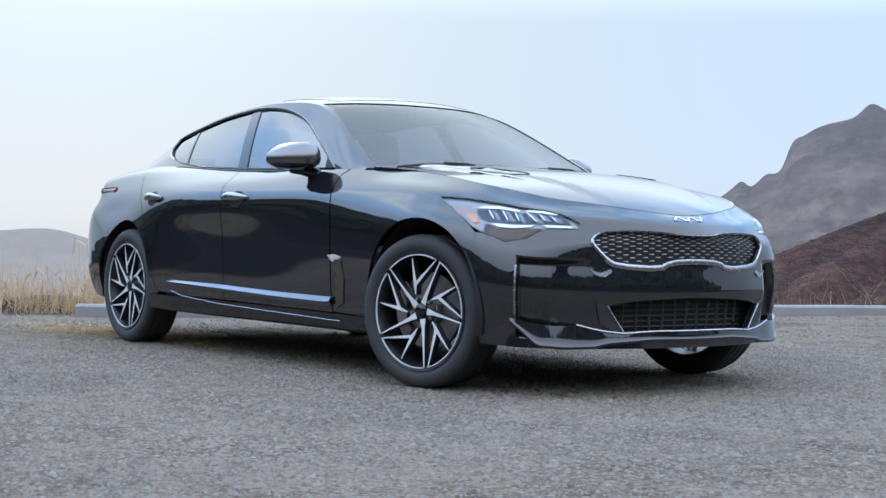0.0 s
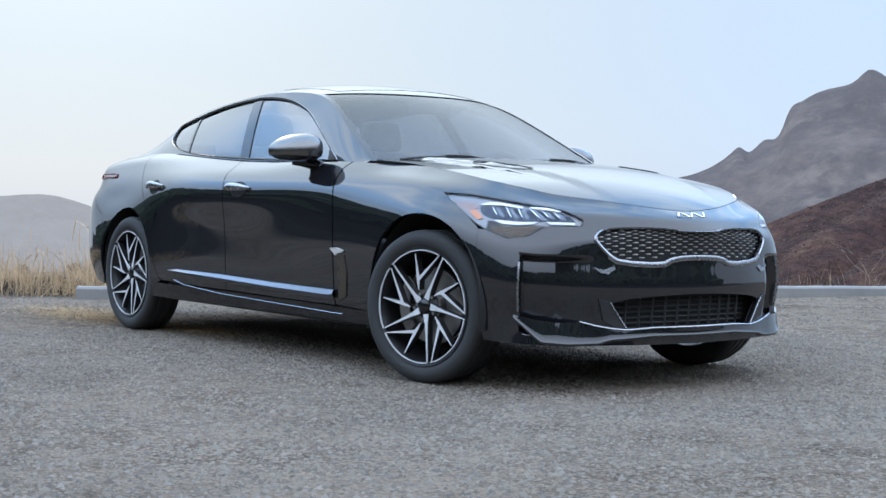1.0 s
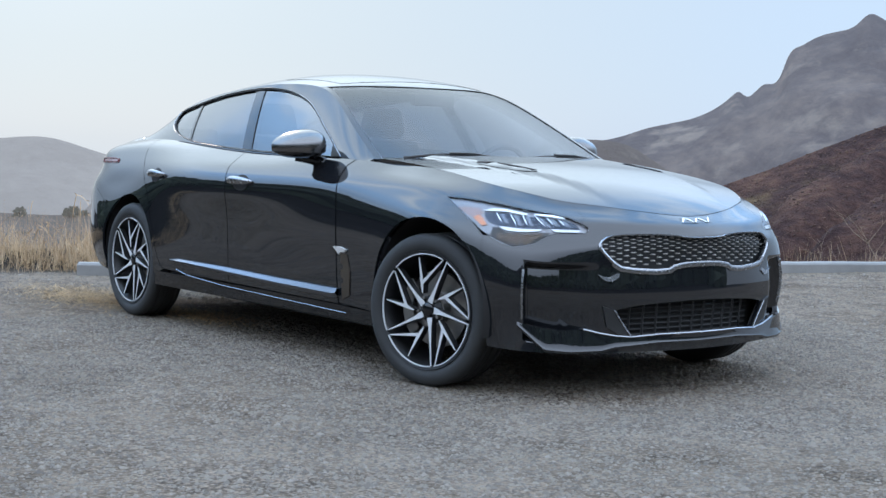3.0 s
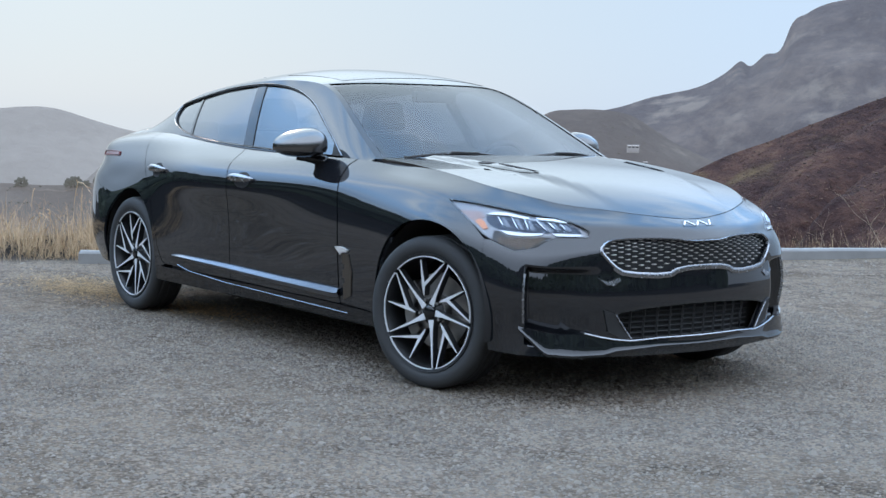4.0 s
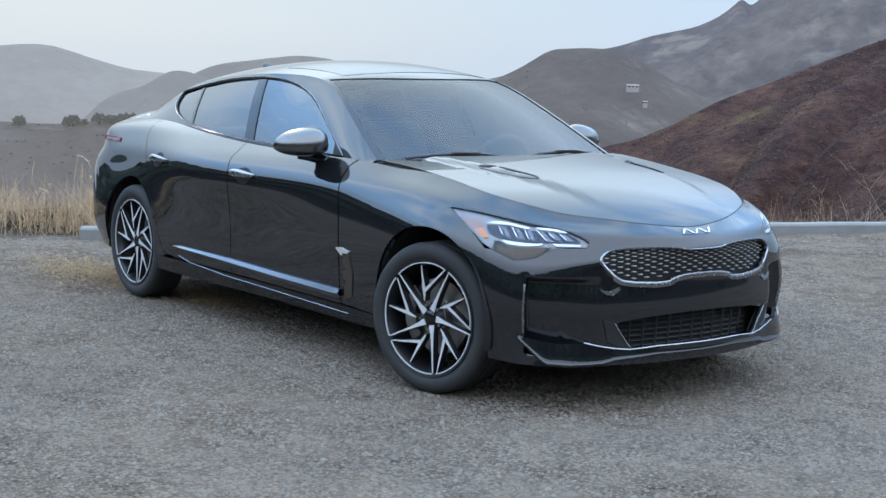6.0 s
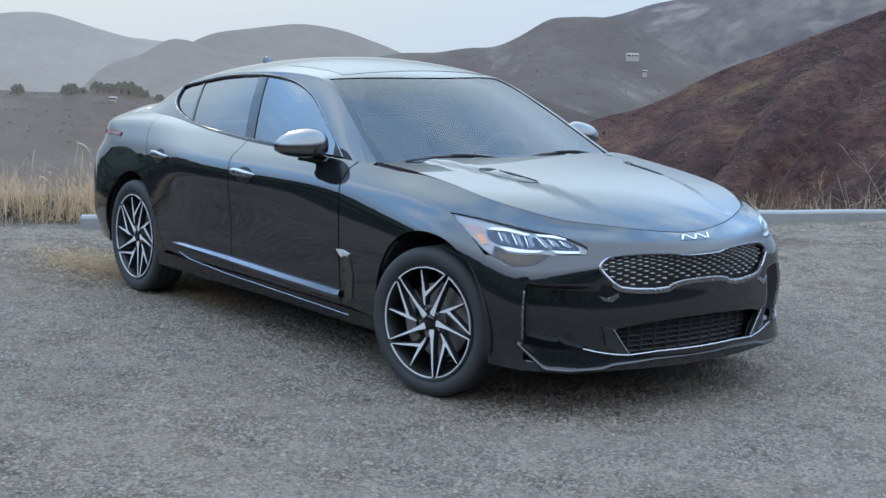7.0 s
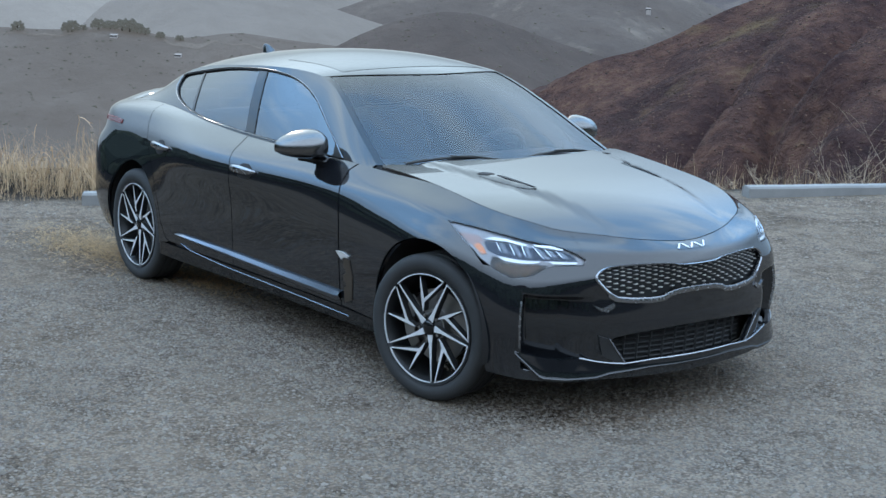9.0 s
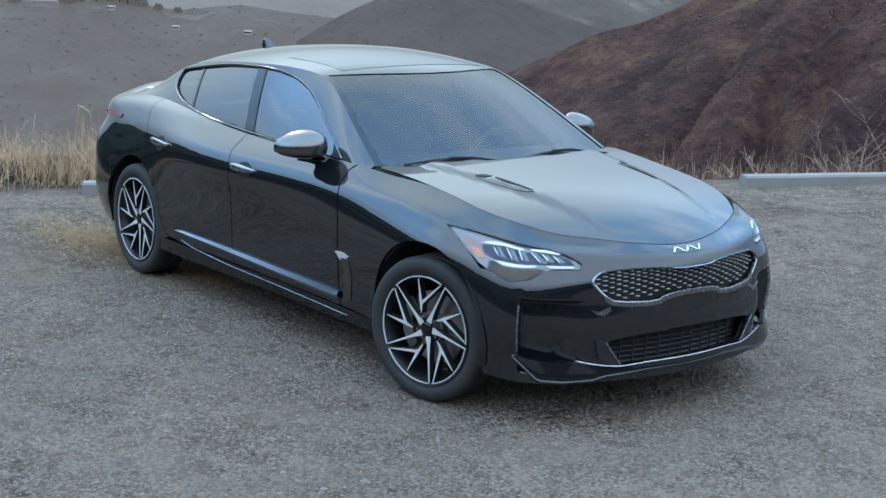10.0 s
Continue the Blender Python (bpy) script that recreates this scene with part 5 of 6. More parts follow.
for side in (-1, 1):
    right = "right" if side < 0 else "left"
    fn = upper(side)
    # fender
    pts = front_arc + [seam_top] + LAMP_LOW[-1:] + LAMP_TOP[:-1] + [(0.584, 0.774), (0.62, 1.0)]
    pts += [(0.62 + (S_DOOR - 0.62) * i / 40, 1.0) for i in range(1, 41)]
    pts += on_side([(0.712, 0.93), (0.722, 0.87), (0.748, 0.80), (0.766, 0.70), (0.766, 0.56), (0.766, 0.40), (0.77, 0.295), (1.0, 0.285), (1.07, 0.28)])
    skin("fender", flip(pts, side), body, PAINT, car, step=0.018, edge=0.018, gap=0.0008)
    # doors
    pts = top_edge(0.725, -0.325) + on_side([(-0.295, 0.90), (-0.25, 0.82), (-0.25, 0.55), (-0.25, 0.30), (0.3, 0.29), (0.765, 0.287), (0.76, 0.40), (0.76, 0.56), (0.76, 0.70), (0.743, 0.80), (0.717, 0.87), (0.706, 0.93)])
    door = skin("front_door", flip(pts, side), body, PAINT, car, step=0.016, gap=0.003)
    r_edge = on_side([(-1.475, 1.0), (-1.435, 0.935), (-1.335, 0.841), (-1.225, 0.755), (-1.15, 0.67)] + arc(REAR_AXLE, HUB_Z + 0.005, ARCH + 0.04, 38, 12, 6) + [(-0.99, 0.33), (-0.95, 0.315)])
    pts = top_edge(-0.325, -1.51) + r_edge + on_side([(-0.5, 0.302), (-0.25, 0.30), (-0.25, 0.55), (-0.25, 0.82), (-0.295, 0.90)])
    rear_door = skin("rear_door", flip(pts, side), body, PAINT, car, step=0.016, gap=0.003)
    # quarter panel
    pts = top_edge(-1.51, -2.22) + on_side([(-2.24, 0.92), (-2.26, 0.86), (-2.22, 0.80), (-2.05, 0.72), (-1.87, 0.66), (-1.80, 0.52)])
    pts += on_side(arc(REAR_AXLE, HUB_Z + 0.005, ARCH - 0.002, 150, -8)) + on_side([(-1.0, 0.30)]) + r_edge[::-1]
    skin("quarter_panel", flip(pts, side), body, PAINT, car, step=0.018, edge=0.018, gap=0.002)
    # sill
    pts = on_side([(1.08, 0.28), (0.8, 0.284), (0.3, 0.288), (-0.5, 0.298), (-1.06, 0.30)]) + [(loc(-1.08, None, 0.23)[0], 0.0)] + [(loc(x, None, 0.22)[0], 0.0) for x in (-0.7, -0.2, 0.3, 0.8, 1.08)]
    sill = skin("side_sill", flip(pts, side), body, GLOSS, car, step=0.04, lift=0.002)
    # bright strips on the sill
    xs = np.linspace(-0.84, 0.775, 50)
    tz = np.interp(xs, [-0.84, -0.78, -0.297, 0.246, 0.775], [0.380, 0.386, 0.381, 0.367, 0.362])
    bz = np.interp(xs, [-0.84, -0.78, -0.30, 0.243, 0.735, 0.775], [0.376, 0.368, 0.346, 0.326, 0.316, 0.328])
    upper_line, lower_line = [loc(x, None, z) for x, z in zip(xs, tz)], [loc(x, None, z) for x, z in zip(xs, bz)]
    for a, b in ((0, 19), (18, 50)):
        ribbon("sill_trim", flip(upper_line[a:b], side), flip(lower_line[a:b], side), body, SILLMETAL, (rear_door if a == 0 else door), "satin chrome strip", closed=False, lift=0.02 if a else 0.018)
    tube("sill_line", [body(side * np.array([s]), np.array([v]))[0] + np.array([0, side * 0.004, 0]) for s, v in on_side([(x, np.interp(x, [-0.80, -0.69, -0.31, 0.234, 0.742, 0.83], [0.326, 0.304, 0.279, 0.264, 0.253, 0.253])) for x in np.linspace(-0.80, 0.83, 30)])], 0.0026, DARKCHROME, sill, "thin chrome line")
    # fender vent garnish
    g = skin("fender_vent", flip(on_side(rounded([(0.810, 0.533), (0.860, 0.528), (0.883, 0.448), (0.870, 0.338), (0.805, 0.313), (0.807, 0.388), (0.825, 0.393), (0.825, 0.413), (0.805, 0.418), (0.807, 0.453), (0.827, 0.458), (0.827, 0.478), (0.805, 0.483)], 0)), side), body, VENTDARK, car, step=0.02, lift=0.005, thick=0.012, label="dark metal fender vent with notches")
    skin("vent_blade", flip(on_side([(0.748, 0.556), (0.803, 0.559), (0.860, 0.547), (0.850, 0.536), (0.815, 0.536), (0.797, 0.522)]), side), body, BARMETAL, g, step=0.02, lift=0.009, thick=0.012, label="bright metal blade")
    # cabin side: painted frame round the window opening
    hole = [uloc(x, z) for x, z in DLO]
    hole = rounded(hole, 1)
    ends = [(1.07, 0.0)] + [(1.07 - 3.24 * i / 70, 0.0) for i in range(1, 71)] + [(-2.17, 1.0)] + [(-2.17 + 3.24 * i / 70, 1.0) for i in range(1, 71)]
    frame_side = skin("cabin_side", ends, fn, PAINT, car, holes=[hole], step=0.035, edge=0.02, centre=(0, 0, 0.9))
    ring = dense(hole, 0.012)
    ribbon("window_trim", shrunk(ring, 0.004), shrunk(ring, -0.009), fn, DARKCHROME, frame_side, "satin chrome window line", lift=0.005, centre=(0, 0, 0.9))
    ribbon("window_seal", shrunk(ring, 0.016), shrunk(ring, 0.003), fn, PLASTIC, frame_side, lift=0.002, centre=(0, 0, 0.9))
    for (f0, f1, r0, r1), nm in (((0.9, 0.9, -0.279, -0.395), "front_window"), ((-0.373, -0.493, -1.016, -1.241), "rear_window"), ((-1.046, -1.271, -2, -2), "quarter_window")):
        w = skin(nm, [uloc(x, z) for x, z in pane(f0, f1, r0, r1)], fn, SIDEGLASS, car, step=0.04, lift=-0.010, thick=0.003, centre=(0, 0, 0.9), label="dark tinted side window")
        w.visible_shadow = False
    for f0, f1, r0, r1 in ((-0.279, -0.395, -0.373, -0.493), (-1.016, -1.241, -1.046, -1.271)):
        skin("pillar_cover", [uloc(x, z) for x, z in pane(f0, f1, r0, r1)], fn, GLOSS, frame_side, step=0.03, lift=-0.006, thick=0.01, centre=(0, 0, 0.9), label="gloss black pillar cover")
    skin("mirror_triangle", [uloc(x, z) for x, z in pane(0.9, 0.9, 0.50, 0.32)], fn, PLASTIC, frame_side, step=0.03, lift=-0.004, thick=0.01, centre=(0, 0, 0.9))
    # headlamp
    outline = [(1.305, 0.711), (1.135, 0.753), (0.994, 0.778), (0.844, 0.797), (0.729, 0.802), (0.658, 0.775), (0.609, 0.727), (0.575, 0.683), (0.572, 0.650),
               (0.588, 0.618), (0.639, 0.623), (0.717, 0.613), (0.768, 0.584), (0.816, 0.526), (0.864, 0.494), (0.914, 0.475), (0.966, 0.473), (1.025, 0.494), (1.087, 0.514), (1.131, 0.549), (1.198, 0.593), (1.249, 0.648)]
    lamp = skin("headlamp", flip(outline, side), body, HOUSING, car, step=0.03, lift=-0.012, thick=0.0, label="headlamp with clear lens and white light bars")
    lens = skin("lens", flip(outline, side), body, LENS, lamp, step=0.03, lift=0.0005, thick=0.0, gap=0.0015)
    lens.visible_shadow = False
    rim_line = dense(outline, 0.012)
    ribbon("lamp_rim", flip(shrunk(rim_line, 0.0045), side), flip(shrunk(rim_line, 0.001), side), body, PLASTIC, lamp, lift=-0.0015, drop=0.010, label="thin black lamp rim")
    # blue-grey projector chamber between the bars, set back, with slanting mirror walls
    skin("bezel", flip([(1.086, 0.656), (0.979, 0.715), (0.871, 0.736), (0.804, 0.763), (0.679, 0.764), (0.630, 0.724), (0.607, 0.660), (0.756, 0.654), (1.003, 0.583), (1.057, 0.590), (1.081, 0.623)], side), body, LAMPBLUE, lamp, step=0.02, lift=-0.0105, thick=0.0, label="dark blue-grey lamp interior")
    for bar in ([(1.088, 0.666), (1.051, 0.714), (0.986, 0.746), (0.875, 0.757), (0.881, 0.737), (0.980, 0.720), (1.060, 0.679)], [(0.839, 0.774), (0.744, 0.797), (0.671, 0.785), (0.679, 0.764), (0.750, 0.769), (0.830, 0.759)],
                [(1.002, 0.579), (0.960, 0.595), (0.789, 0.643), (0.804, 0.622), (0.903, 0.586), (0.961, 0.569)], [(0.751, 0.650), (0.612, 0.654), (0.618, 0.633), (0.730, 0.630)]):
        skin("light_bar", flip(bar, side), body, LENSWHITE, lamp, step=0.02, lift=-0.0035, thick=0.006, label="white light bar")
    for (a0, b0), (a1, b1) in (((1.02, 0.683), (0.985, 0.621)), ((0.956, 0.713), (0.916, 0.637)), ((0.896, 0.736), (0.861, 0.653)), ((0.835, 0.751), (0.77, 0.665)), ((0.767, 0.747), (0.733, 0.687)), ((0.71, 0.744), (0.679, 0.685))):
        skin("lamp_facet", flip([(a0 - 0.006, b0), (a0 - 0.026, b0 + 0.009), (a1 - 0.028, b1 + 0.007), (a1 - 0.008, b1)], side), body, LAMPFACET, lamp, step=0.03, lift=-0.0085, thick=0.002, label="pale bluish lamp facet")
        line = [body(side * np.array([a0 + (a1 - a0) * t]), np.array([b0 + (b1 - b0) * t]))[0] - np.array([0.006, 0, 0]) for t in (0, 0.35, 0.7, 1)]
        tube("reflector", line, [0.0012, 0.0022, 0.0026, 0.0012], REFLECTOR, lamp, "mirror-bright lamp reflector", sides=5)
    skin("turn_lens", flip([(1.133, 0.583), (1.110, 0.620), (1.083, 0.602), (1.057, 0.564), (1.080, 0.546)], side), body, AMBER, lamp, step=0.02, lift=-0.007, thick=0.004, label="amber side reflector")
    skin("rose_reflector", flip([(1.231, 0.640), (1.120, 0.679), (1.089, 0.638), (1.111, 0.625), (1.128, 0.590), (1.159, 0.589)], side), body, PINK, lamp, step=0.02, lift=-0.010, thick=0.002, label="rose-tinted reflector area")
    comb = skin("lamp_mask", flip([(1.028, 0.564), (1.002, 0.575), (0.959, 0.558), (0.803, 0.613), (0.748, 0.619), (0.778, 0.583), (0.817, 0.533), (0.865, 0.501), (0.927, 0.477), (0.972, 0.477), (1.027, 0.500)], side), body, PLASTIC, lamp, step=0.02, lift=-0.009, thick=0.004, label="dark lower lamp mask")
    area = np.array([(1.006, 0.543), (0.958, 0.550), (0.803, 0.604), (0.779, 0.596), (0.822, 0.540), (0.866, 0.512), (0.928, 0.487), (0.969, 0.490), (1.011, 0.509)])
    for row in range(8):
        for col in range(10):
            cs, cv = 0.78 + 0.027 * col + 0.0135 * (row % 2), 0.488 + 0.0155 * row
            if not inside(area, np.array([[cs, cv]]))[0]:
                continue
            skin("comb_cell", flip([(cs + 0.0110 * math.cos(radians(60 * k + 30)), cv + 0.0080 * math.sin(radians(60 * k + 30))) for k in range(6)], side), body, COMB, comb, step=0.05, lift=-0.006, thick=0.003)
    # door handles
    for own, x0, x1, z in ((door, -0.225, -0.002, 0.838), (rear_door, -1.22, -0.965, 0.847)):
        # no hollow is modelled; a flat black oval paints its shade
        cup = [(x0 + 0.118 + 0.072 * math.cos(t), z - 0.016 + 0.040 * math.sin(t)) for t in np.linspace(0, 2 * math.pi, 24, endpoint=False)]
        skin("handle_cup", flip(on_side(cup), side), body, INNER, own, step=0.02, lift=0.0015, thick=0.001, label="flat black oval painted for the shade of the handle's recess")
        pts, rad = [], []
        for t in np.linspace(0, 1, 17):
            s, v = loc(x0 + (x1 - x0) * t, None, z - 0.008)
            p = body(np.array([s]), np.array([v]))[0]
            p[1] = (p[1] + 0.002 + 0.032 * math.sin(math.pi * t) ** 0.45) * side
            p[2] += 0.004 * math.sin(math.pi * t)
            pts.append(p)
            rad.append(0.005 + 0.016 * math.sin(math.pi * t) ** 0.5)
        tube("door_handle", pts, rad, CHROME, own, "satin chrome handle", sides=12, flat=0.55)
    # wheel-arch lining
    for ax in (FRONT_AXLE, REAR_AXLE):
        bm = bmesh.new()
        rows = []
        for i in range(25):
            t = radians(-14 + 208 * i / 24)
            rows.append([bm.verts.new((ax + (ARCH + 0.012) * math.cos(t), side * y, HUB_Z + 0.016 + (ARCH + 0.012) * math.sin(t))) for y in (0.87, 0.70, 0.55)])
        for r0, r1 in zip(rows, rows[1:]):
            for k in range(2):
                bm.faces.new((r0[k], r1[k], r1[k + 1], r0[k + 1]))
        bm.faces.new([r[2] for r in rows])
        part("arch_lining", bm, INNER, car)
    # outside mirror: cap, lower shell, glass and foot
    m = tagged(new("wing_mirror"), "")
    m.parent = car
    bm = bmesh.new()
    bmesh.ops.create_uvsphere(bm, u_segments=32, v_segments=20, radius=1)
    lowb = bm.copy()
    for own, lower_half in ((bm, False), (lowb, True)):
        for v in own.verts:
            x, y, z = (math.copysign(abs(k) ** 0.82, k) for k in v.co)
            z2 = (max(z, -0.42) if not lower_half else min(z, -0.40))
            fx = 0.135 if x > 0 else 0.035
            w = 1.10 - 0.40 * max(0, (y + 0.55) / 1.55) ** 1.2
            v.co = Vector((0.412 - 0.036 * y + x * fx * (1 - 0.15 * abs(y)), side * (0.900 + y * 0.118), 1.008 + z2 * (0.078 if not lower_half else 0.060) * w + 0.012 * (1 - y) * 0.5))
    part("mirror_cap", bm, CAP, m, "bright grey metal mirror cap")
    part("mirror_shell", lowb, GLOSS, m, "black lower mirror shell")
    gl = turned([(0.0001, 0), (1, 0), (1.02, -0.1)], 28)
    for v in gl.verts:
        v.co = Vector((0.374 - 0.028 * v.co.x + v.co.y * 0.05, side * (0.900 + v.co.x * 0.092), 1.013 + v.co.z * 0.055))
    part("mirror_glass", gl, MIRROR, m)
    tube("mirror_foot", [(0.47, side * 0.765, 0.935), (0.455, side * 0.81, 0.945), (0.43, side * 0.855, 0.957), (0.402, side * 0.893, 0.97)], [0.034, 0.026, 0.024, 0.03], GLOSS, m, "gloss black mirror foot", sides=10, flat=1.3)

# windscreen, roof, rear glass, tail
q1 = lambda a0, a1, w=1.0, n=24: [(a0 + (a1 - a0) * i / n, w) for i in range(n + 1)]
header = lambda w: 0.285 - 0.105 * w * w               # the roof's front edge
arch = [(header(w), w) for w in np.linspace(0.955, -0.955, 25)]
ws = skin("windscreen", q1(1.075, header(0.955), 0.955)[:-1] + arch + q1(header(0.955), 1.075, -0.955)[1:], top, WINDSCREEN, car, step=0.05, thick=0.004, centre=(0, 0, 0), lift=-0.004, label="tinted windscreen reflecting the sky")
ws.visible_shadow = False
for sd in (-1, 1):
    skin("pillar", [(a, b * sd) for a, b in q1(1.075, header(0.955), 0.955) + q1(header(1), 1.075, 1.0)], top, GLOSS, car, step=0.03, thick=0.006, centre=(0, 0, 0), label="black edge of the windscreen pillar")
roof = skin("roof", q1(header(1) - 0.005, -1.38) + q1(-1.38, header(1) - 0.005, -1.0) + [(header(w) - 0.005, w) for w in np.linspace(-1, 1, 27)[1:-1]], top, PAINT, car, step=0.05, centre=(0, 0, 0))
skin("sunroof", rounded(q1(0.17, -0.42, 0.80, 8) + q1(-0.42, 0.17, -0.80, 8), 1), top, GLOSS, roof, step=0.05, lift=0.0012, thick=0.003, centre=(0, 0, 0), label="dark glass sunroof panel")
rg = skin("rear_glass", q1(-1.386, -2.10, 0.93) + q1(-2.10, -1.386, -0.93), top, REARGLASS, car, step=0.06, thick=0.004, centre=(0, 0, 0), lift=-0.004)
rg.visible_shadow = False
for sd in (-1, 1):
    skin("rear_pillar", [(a, b * sd) for a, b in q1(-1.38, -2.17, 0.93) + q1(-2.17, -1.38, 1.0)], top, PAINT, car, step=0.04, centre=(0, 0, 0))
edge = np.concatenate([body(-np.linspace(side_of(-2.0), S_END, 30), np.ones(30)), body(np.linspace(S_END, side_of(-2.0), 30), np.ones(30))[1:]])
inner_edge = top(np.full(59, -2.10), np.linspace(-1, 1, 59))
bm = bmesh.new()
rows = []
for k in range(9):
    t = k / 8
    r = inner_edge * (1 - t) + edge * t
    r[:, 2] += (0.03 * math.sin(math.pi * t) * (1 if t < 0.9 else 0.5)) * np.sin(math.pi * np.arange(59) / 58) ** 0.5
    rows.append([bm.verts.new(p) for p in r])
for r0, r1 in zip(rows, rows[1:]):
    for i in range(58):
        bm.faces.new((r0[i], r0[i + 1], r1[i + 1], r1[i]))
part("trunk_lid", bm, PAINT, car)
rear = on_side([(-2.22, 0.80), (-2.05, 0.72), (-1.87, 0.66), (-1.80, 0.52)])
half = [(S_END - 0.0, 0.62)] + [(s, v) for s, v in rear] + on_side(arc(REAR_AXLE, HUB_Z + 0.005, ARCH - 0.002, 150, 195)) + [(loc(-1.83, None, 0.25)[0], 0.0)]
half += [(half[-1][0] + (S_END - half[-1][0]) * i / 20, 0.0) for i in range(1, 21)]
skin("rear_bumper", half + [(2 * S_END - a, b) for a, b in reversed(half[1:-1])], lambda s, v: np.where((s > S_END)[:, None], body(2 * S_END - s, v) * np.array([1, -1, 1]), body(s, v)), PAINT, car, step=0.05, edge=0.03)
tail_half = [(S_END, 1.0)] + [(side_of(-2.22) + (S_END - side_of(-2.22)) * (1 - i / 16), 1.0) for i in range(1, 17)] + on_side([(-2.24, 0.92), (-2.26, 0.86), (-2.22, 0.80)]) + [(S_END, 0.62)]
skin("tail_panel", tail_half + [(2 * S_END - a, b) for a, b in reversed(tail_half[1:-1])], lambda s, v: np.where((s > S_END)[:, None], body(2 * S_END - s, v) * np.array([1, -1, 1]), body(s, v)), PAINT, car, step=0.05, edge=0.03)
for side in (-1, 1):
    tl = skin("tail_lamp", flip([(4.69, 0.672), (4.70, 0.706), (4.76, 0.714), (4.864, 0.722), (5.05, 0.73), (5.05, 0.68), (4.849, 0.676), (4.72, 0.667)], side), body, REDLENS, car, step=0.03, lift=0.004, thick=0.008, label="dark red wrap-round tail lamp")
    ring_t = dense([(4.697, 0.675), (4.706, 0.702), (4.76, 0.709), (5.03, 0.722), (5.03, 0.686), (4.849, 0.682), (4.73, 0.673)], 0.02)
    ribbon("lamp_strip", flip(shrunk(ring_t, 0.003), side), flip(ring_t, side), body, TAILSTRIP, tl, "dull red light strip", lift=0.008)
# roof antenna
bm = bmesh.new()
bmesh.ops.create_uvsphere(bm, u_segments=16, v_segments=10, radius=1)
for v in bm.verts:
    z = max(v.co.z, 0)
    v.co = Vector((-1.40 + v.co.x * 0.085 - z * 0.07, v.co.y * 0.026 * (1 - 0.75 * z), float(roof_z(-1.40)) - 0.012 + z * 0.075))
part("roof_antenna", bm, PAINT, car, "shark-fin antenna")
# wipers
for y0, y1, x0, x1 in ((-0.62, -0.12, 0.905, 1.005), (-0.02, 0.52, 1.02, 0.955)):
    q = np.linspace(0, 1, 14)
    ys, xs = y0 + (y1 - y0) * q, x0 + (x1 - x0) * q
    zs = [0.972 + 0.020 * math.sin(math.pi * t) for t in q]
    w = tube("wiper_blade", list(zip(xs, ys, zs)), 0.0065, PLASTIC, car, "black wiper blade", sides=6)
    tube("wiper_arm", [(xs[-1] + 0.05, ys[-1] + 0.08, 0.962), (xs[9] + 0.02, ys[9], 0.996), (xs[6], ys[6], 0.998)], 0.0065, PLASTIC, w, sides=5)
# cowl
bm = bmesh.new()
rows = []
for y in np.linspace(-0.73, 0.73, 25):
    x = 0.86 + 0.22 * (1 - (y / 0.73) ** 2)
    rows.append([bm.verts.new((x - 0.05, y, 0.95)), bm.verts.new((x + 0.02, y, 0.955))])
for a, b in zip(rows, rows[1:]):
    bm.faces.new((a[0], b[0], b[1], a[1]))
part("cowl", bm, PLASTIC, car)
# under-body
part("floor_pan", block(-2.30, 1.80, -0.62, 0.62, 0.20, 0.42, 0.04), INNER, car)
part("floor_pan", block(-1.0, 1.02, -0.86, 0.86, 0.205, 0.36, 0.03), INNER, car)
part("engine_bay", block(0.9, 1.95, -0.52, 0.52, 0.40, 0.68, 0.05), INNER, car)

# ---- cabin ----
part("dashboard", block(0.42, 0.98, -0.70, 0.70, 0.60, 0.93, 0.06, 3), LEATHER, car, "black dashboard")
part("rear_shelf", block(-2.1, -1.55, -0.60, 0.60, 0.55, 0.92, 0.04), LEATHER, car)
for y in (-0.37, 0.37):
    seat = part("front_seat", block(-0.45, 0.12, y - 0.25, y + 0.25, 0.34, 0.58, 0.06, 3), LEATHER, car, "black leather front seat")
    bm = block(-0.56, -0.42, y - 0.25, y + 0.25, 0.52, 1.06, 0.055, 3)
    for v in bm.verts:
        v.co.x -= (v.co.z - 0.52) * 0.34
        v.co.y = y + (v.co.y - y) * (1 - 0.25 * max(0, v.co.z - 0.75) / 0.3)
    part("seat_back", bm, LEATHER, seat)
    bm = block(-0.78, -0.66, y - 0.13, y + 0.13, 1.07, 1.245, 0.055, 4)
    for v in bm.verts:
        v.co.y = y + (v.co.y - y) * (1 - 0.25 * max(0, v.co.z - 1.15) / 0.09)
    part("headrest", bm, LEATHER, seat)
    for k in (-0.05, 0.05):
        tube("headrest_post", [(-0.72, y + k, 1.0), (-0.72, y + k, 1.10)], 0.007, CHROME, seat)
bench = part("rear_seat", block(-1.32, -0.85, -0.62, 0.62, 0.34, 0.56, 0.06, 3), LEATHER, car, "black leather rear bench")
bm = block(-1.50, -1.36, -0.62, 0.62, 0.50, 0.98, 0.05, 3)
for v in bm.verts:
    v.co.x -= (v.co.z - 0.5) * 0.35
part("bench_back", bm, LEATHER, bench)
for y in (-0.36, 0.36):
    part("headrest", block(-1.70, -1.60, y - 0.12, y + 0.12, 0.98, 1.10, 0.035, 3), LEATHER, bench)
ringp = [(0.36 + 0.07 * math.sin(t), 0.37 + 0.185 * math.cos(t), 0.865 + 0.17 * math.sin(t)) for t in np.linspace(0, 2 * math.pi, 32, endpoint=False)]
wheel_in = tube("steering_wheel", ringp, 0.015, LEATHER, car, "black steering wheel", sides=8, closed=True)
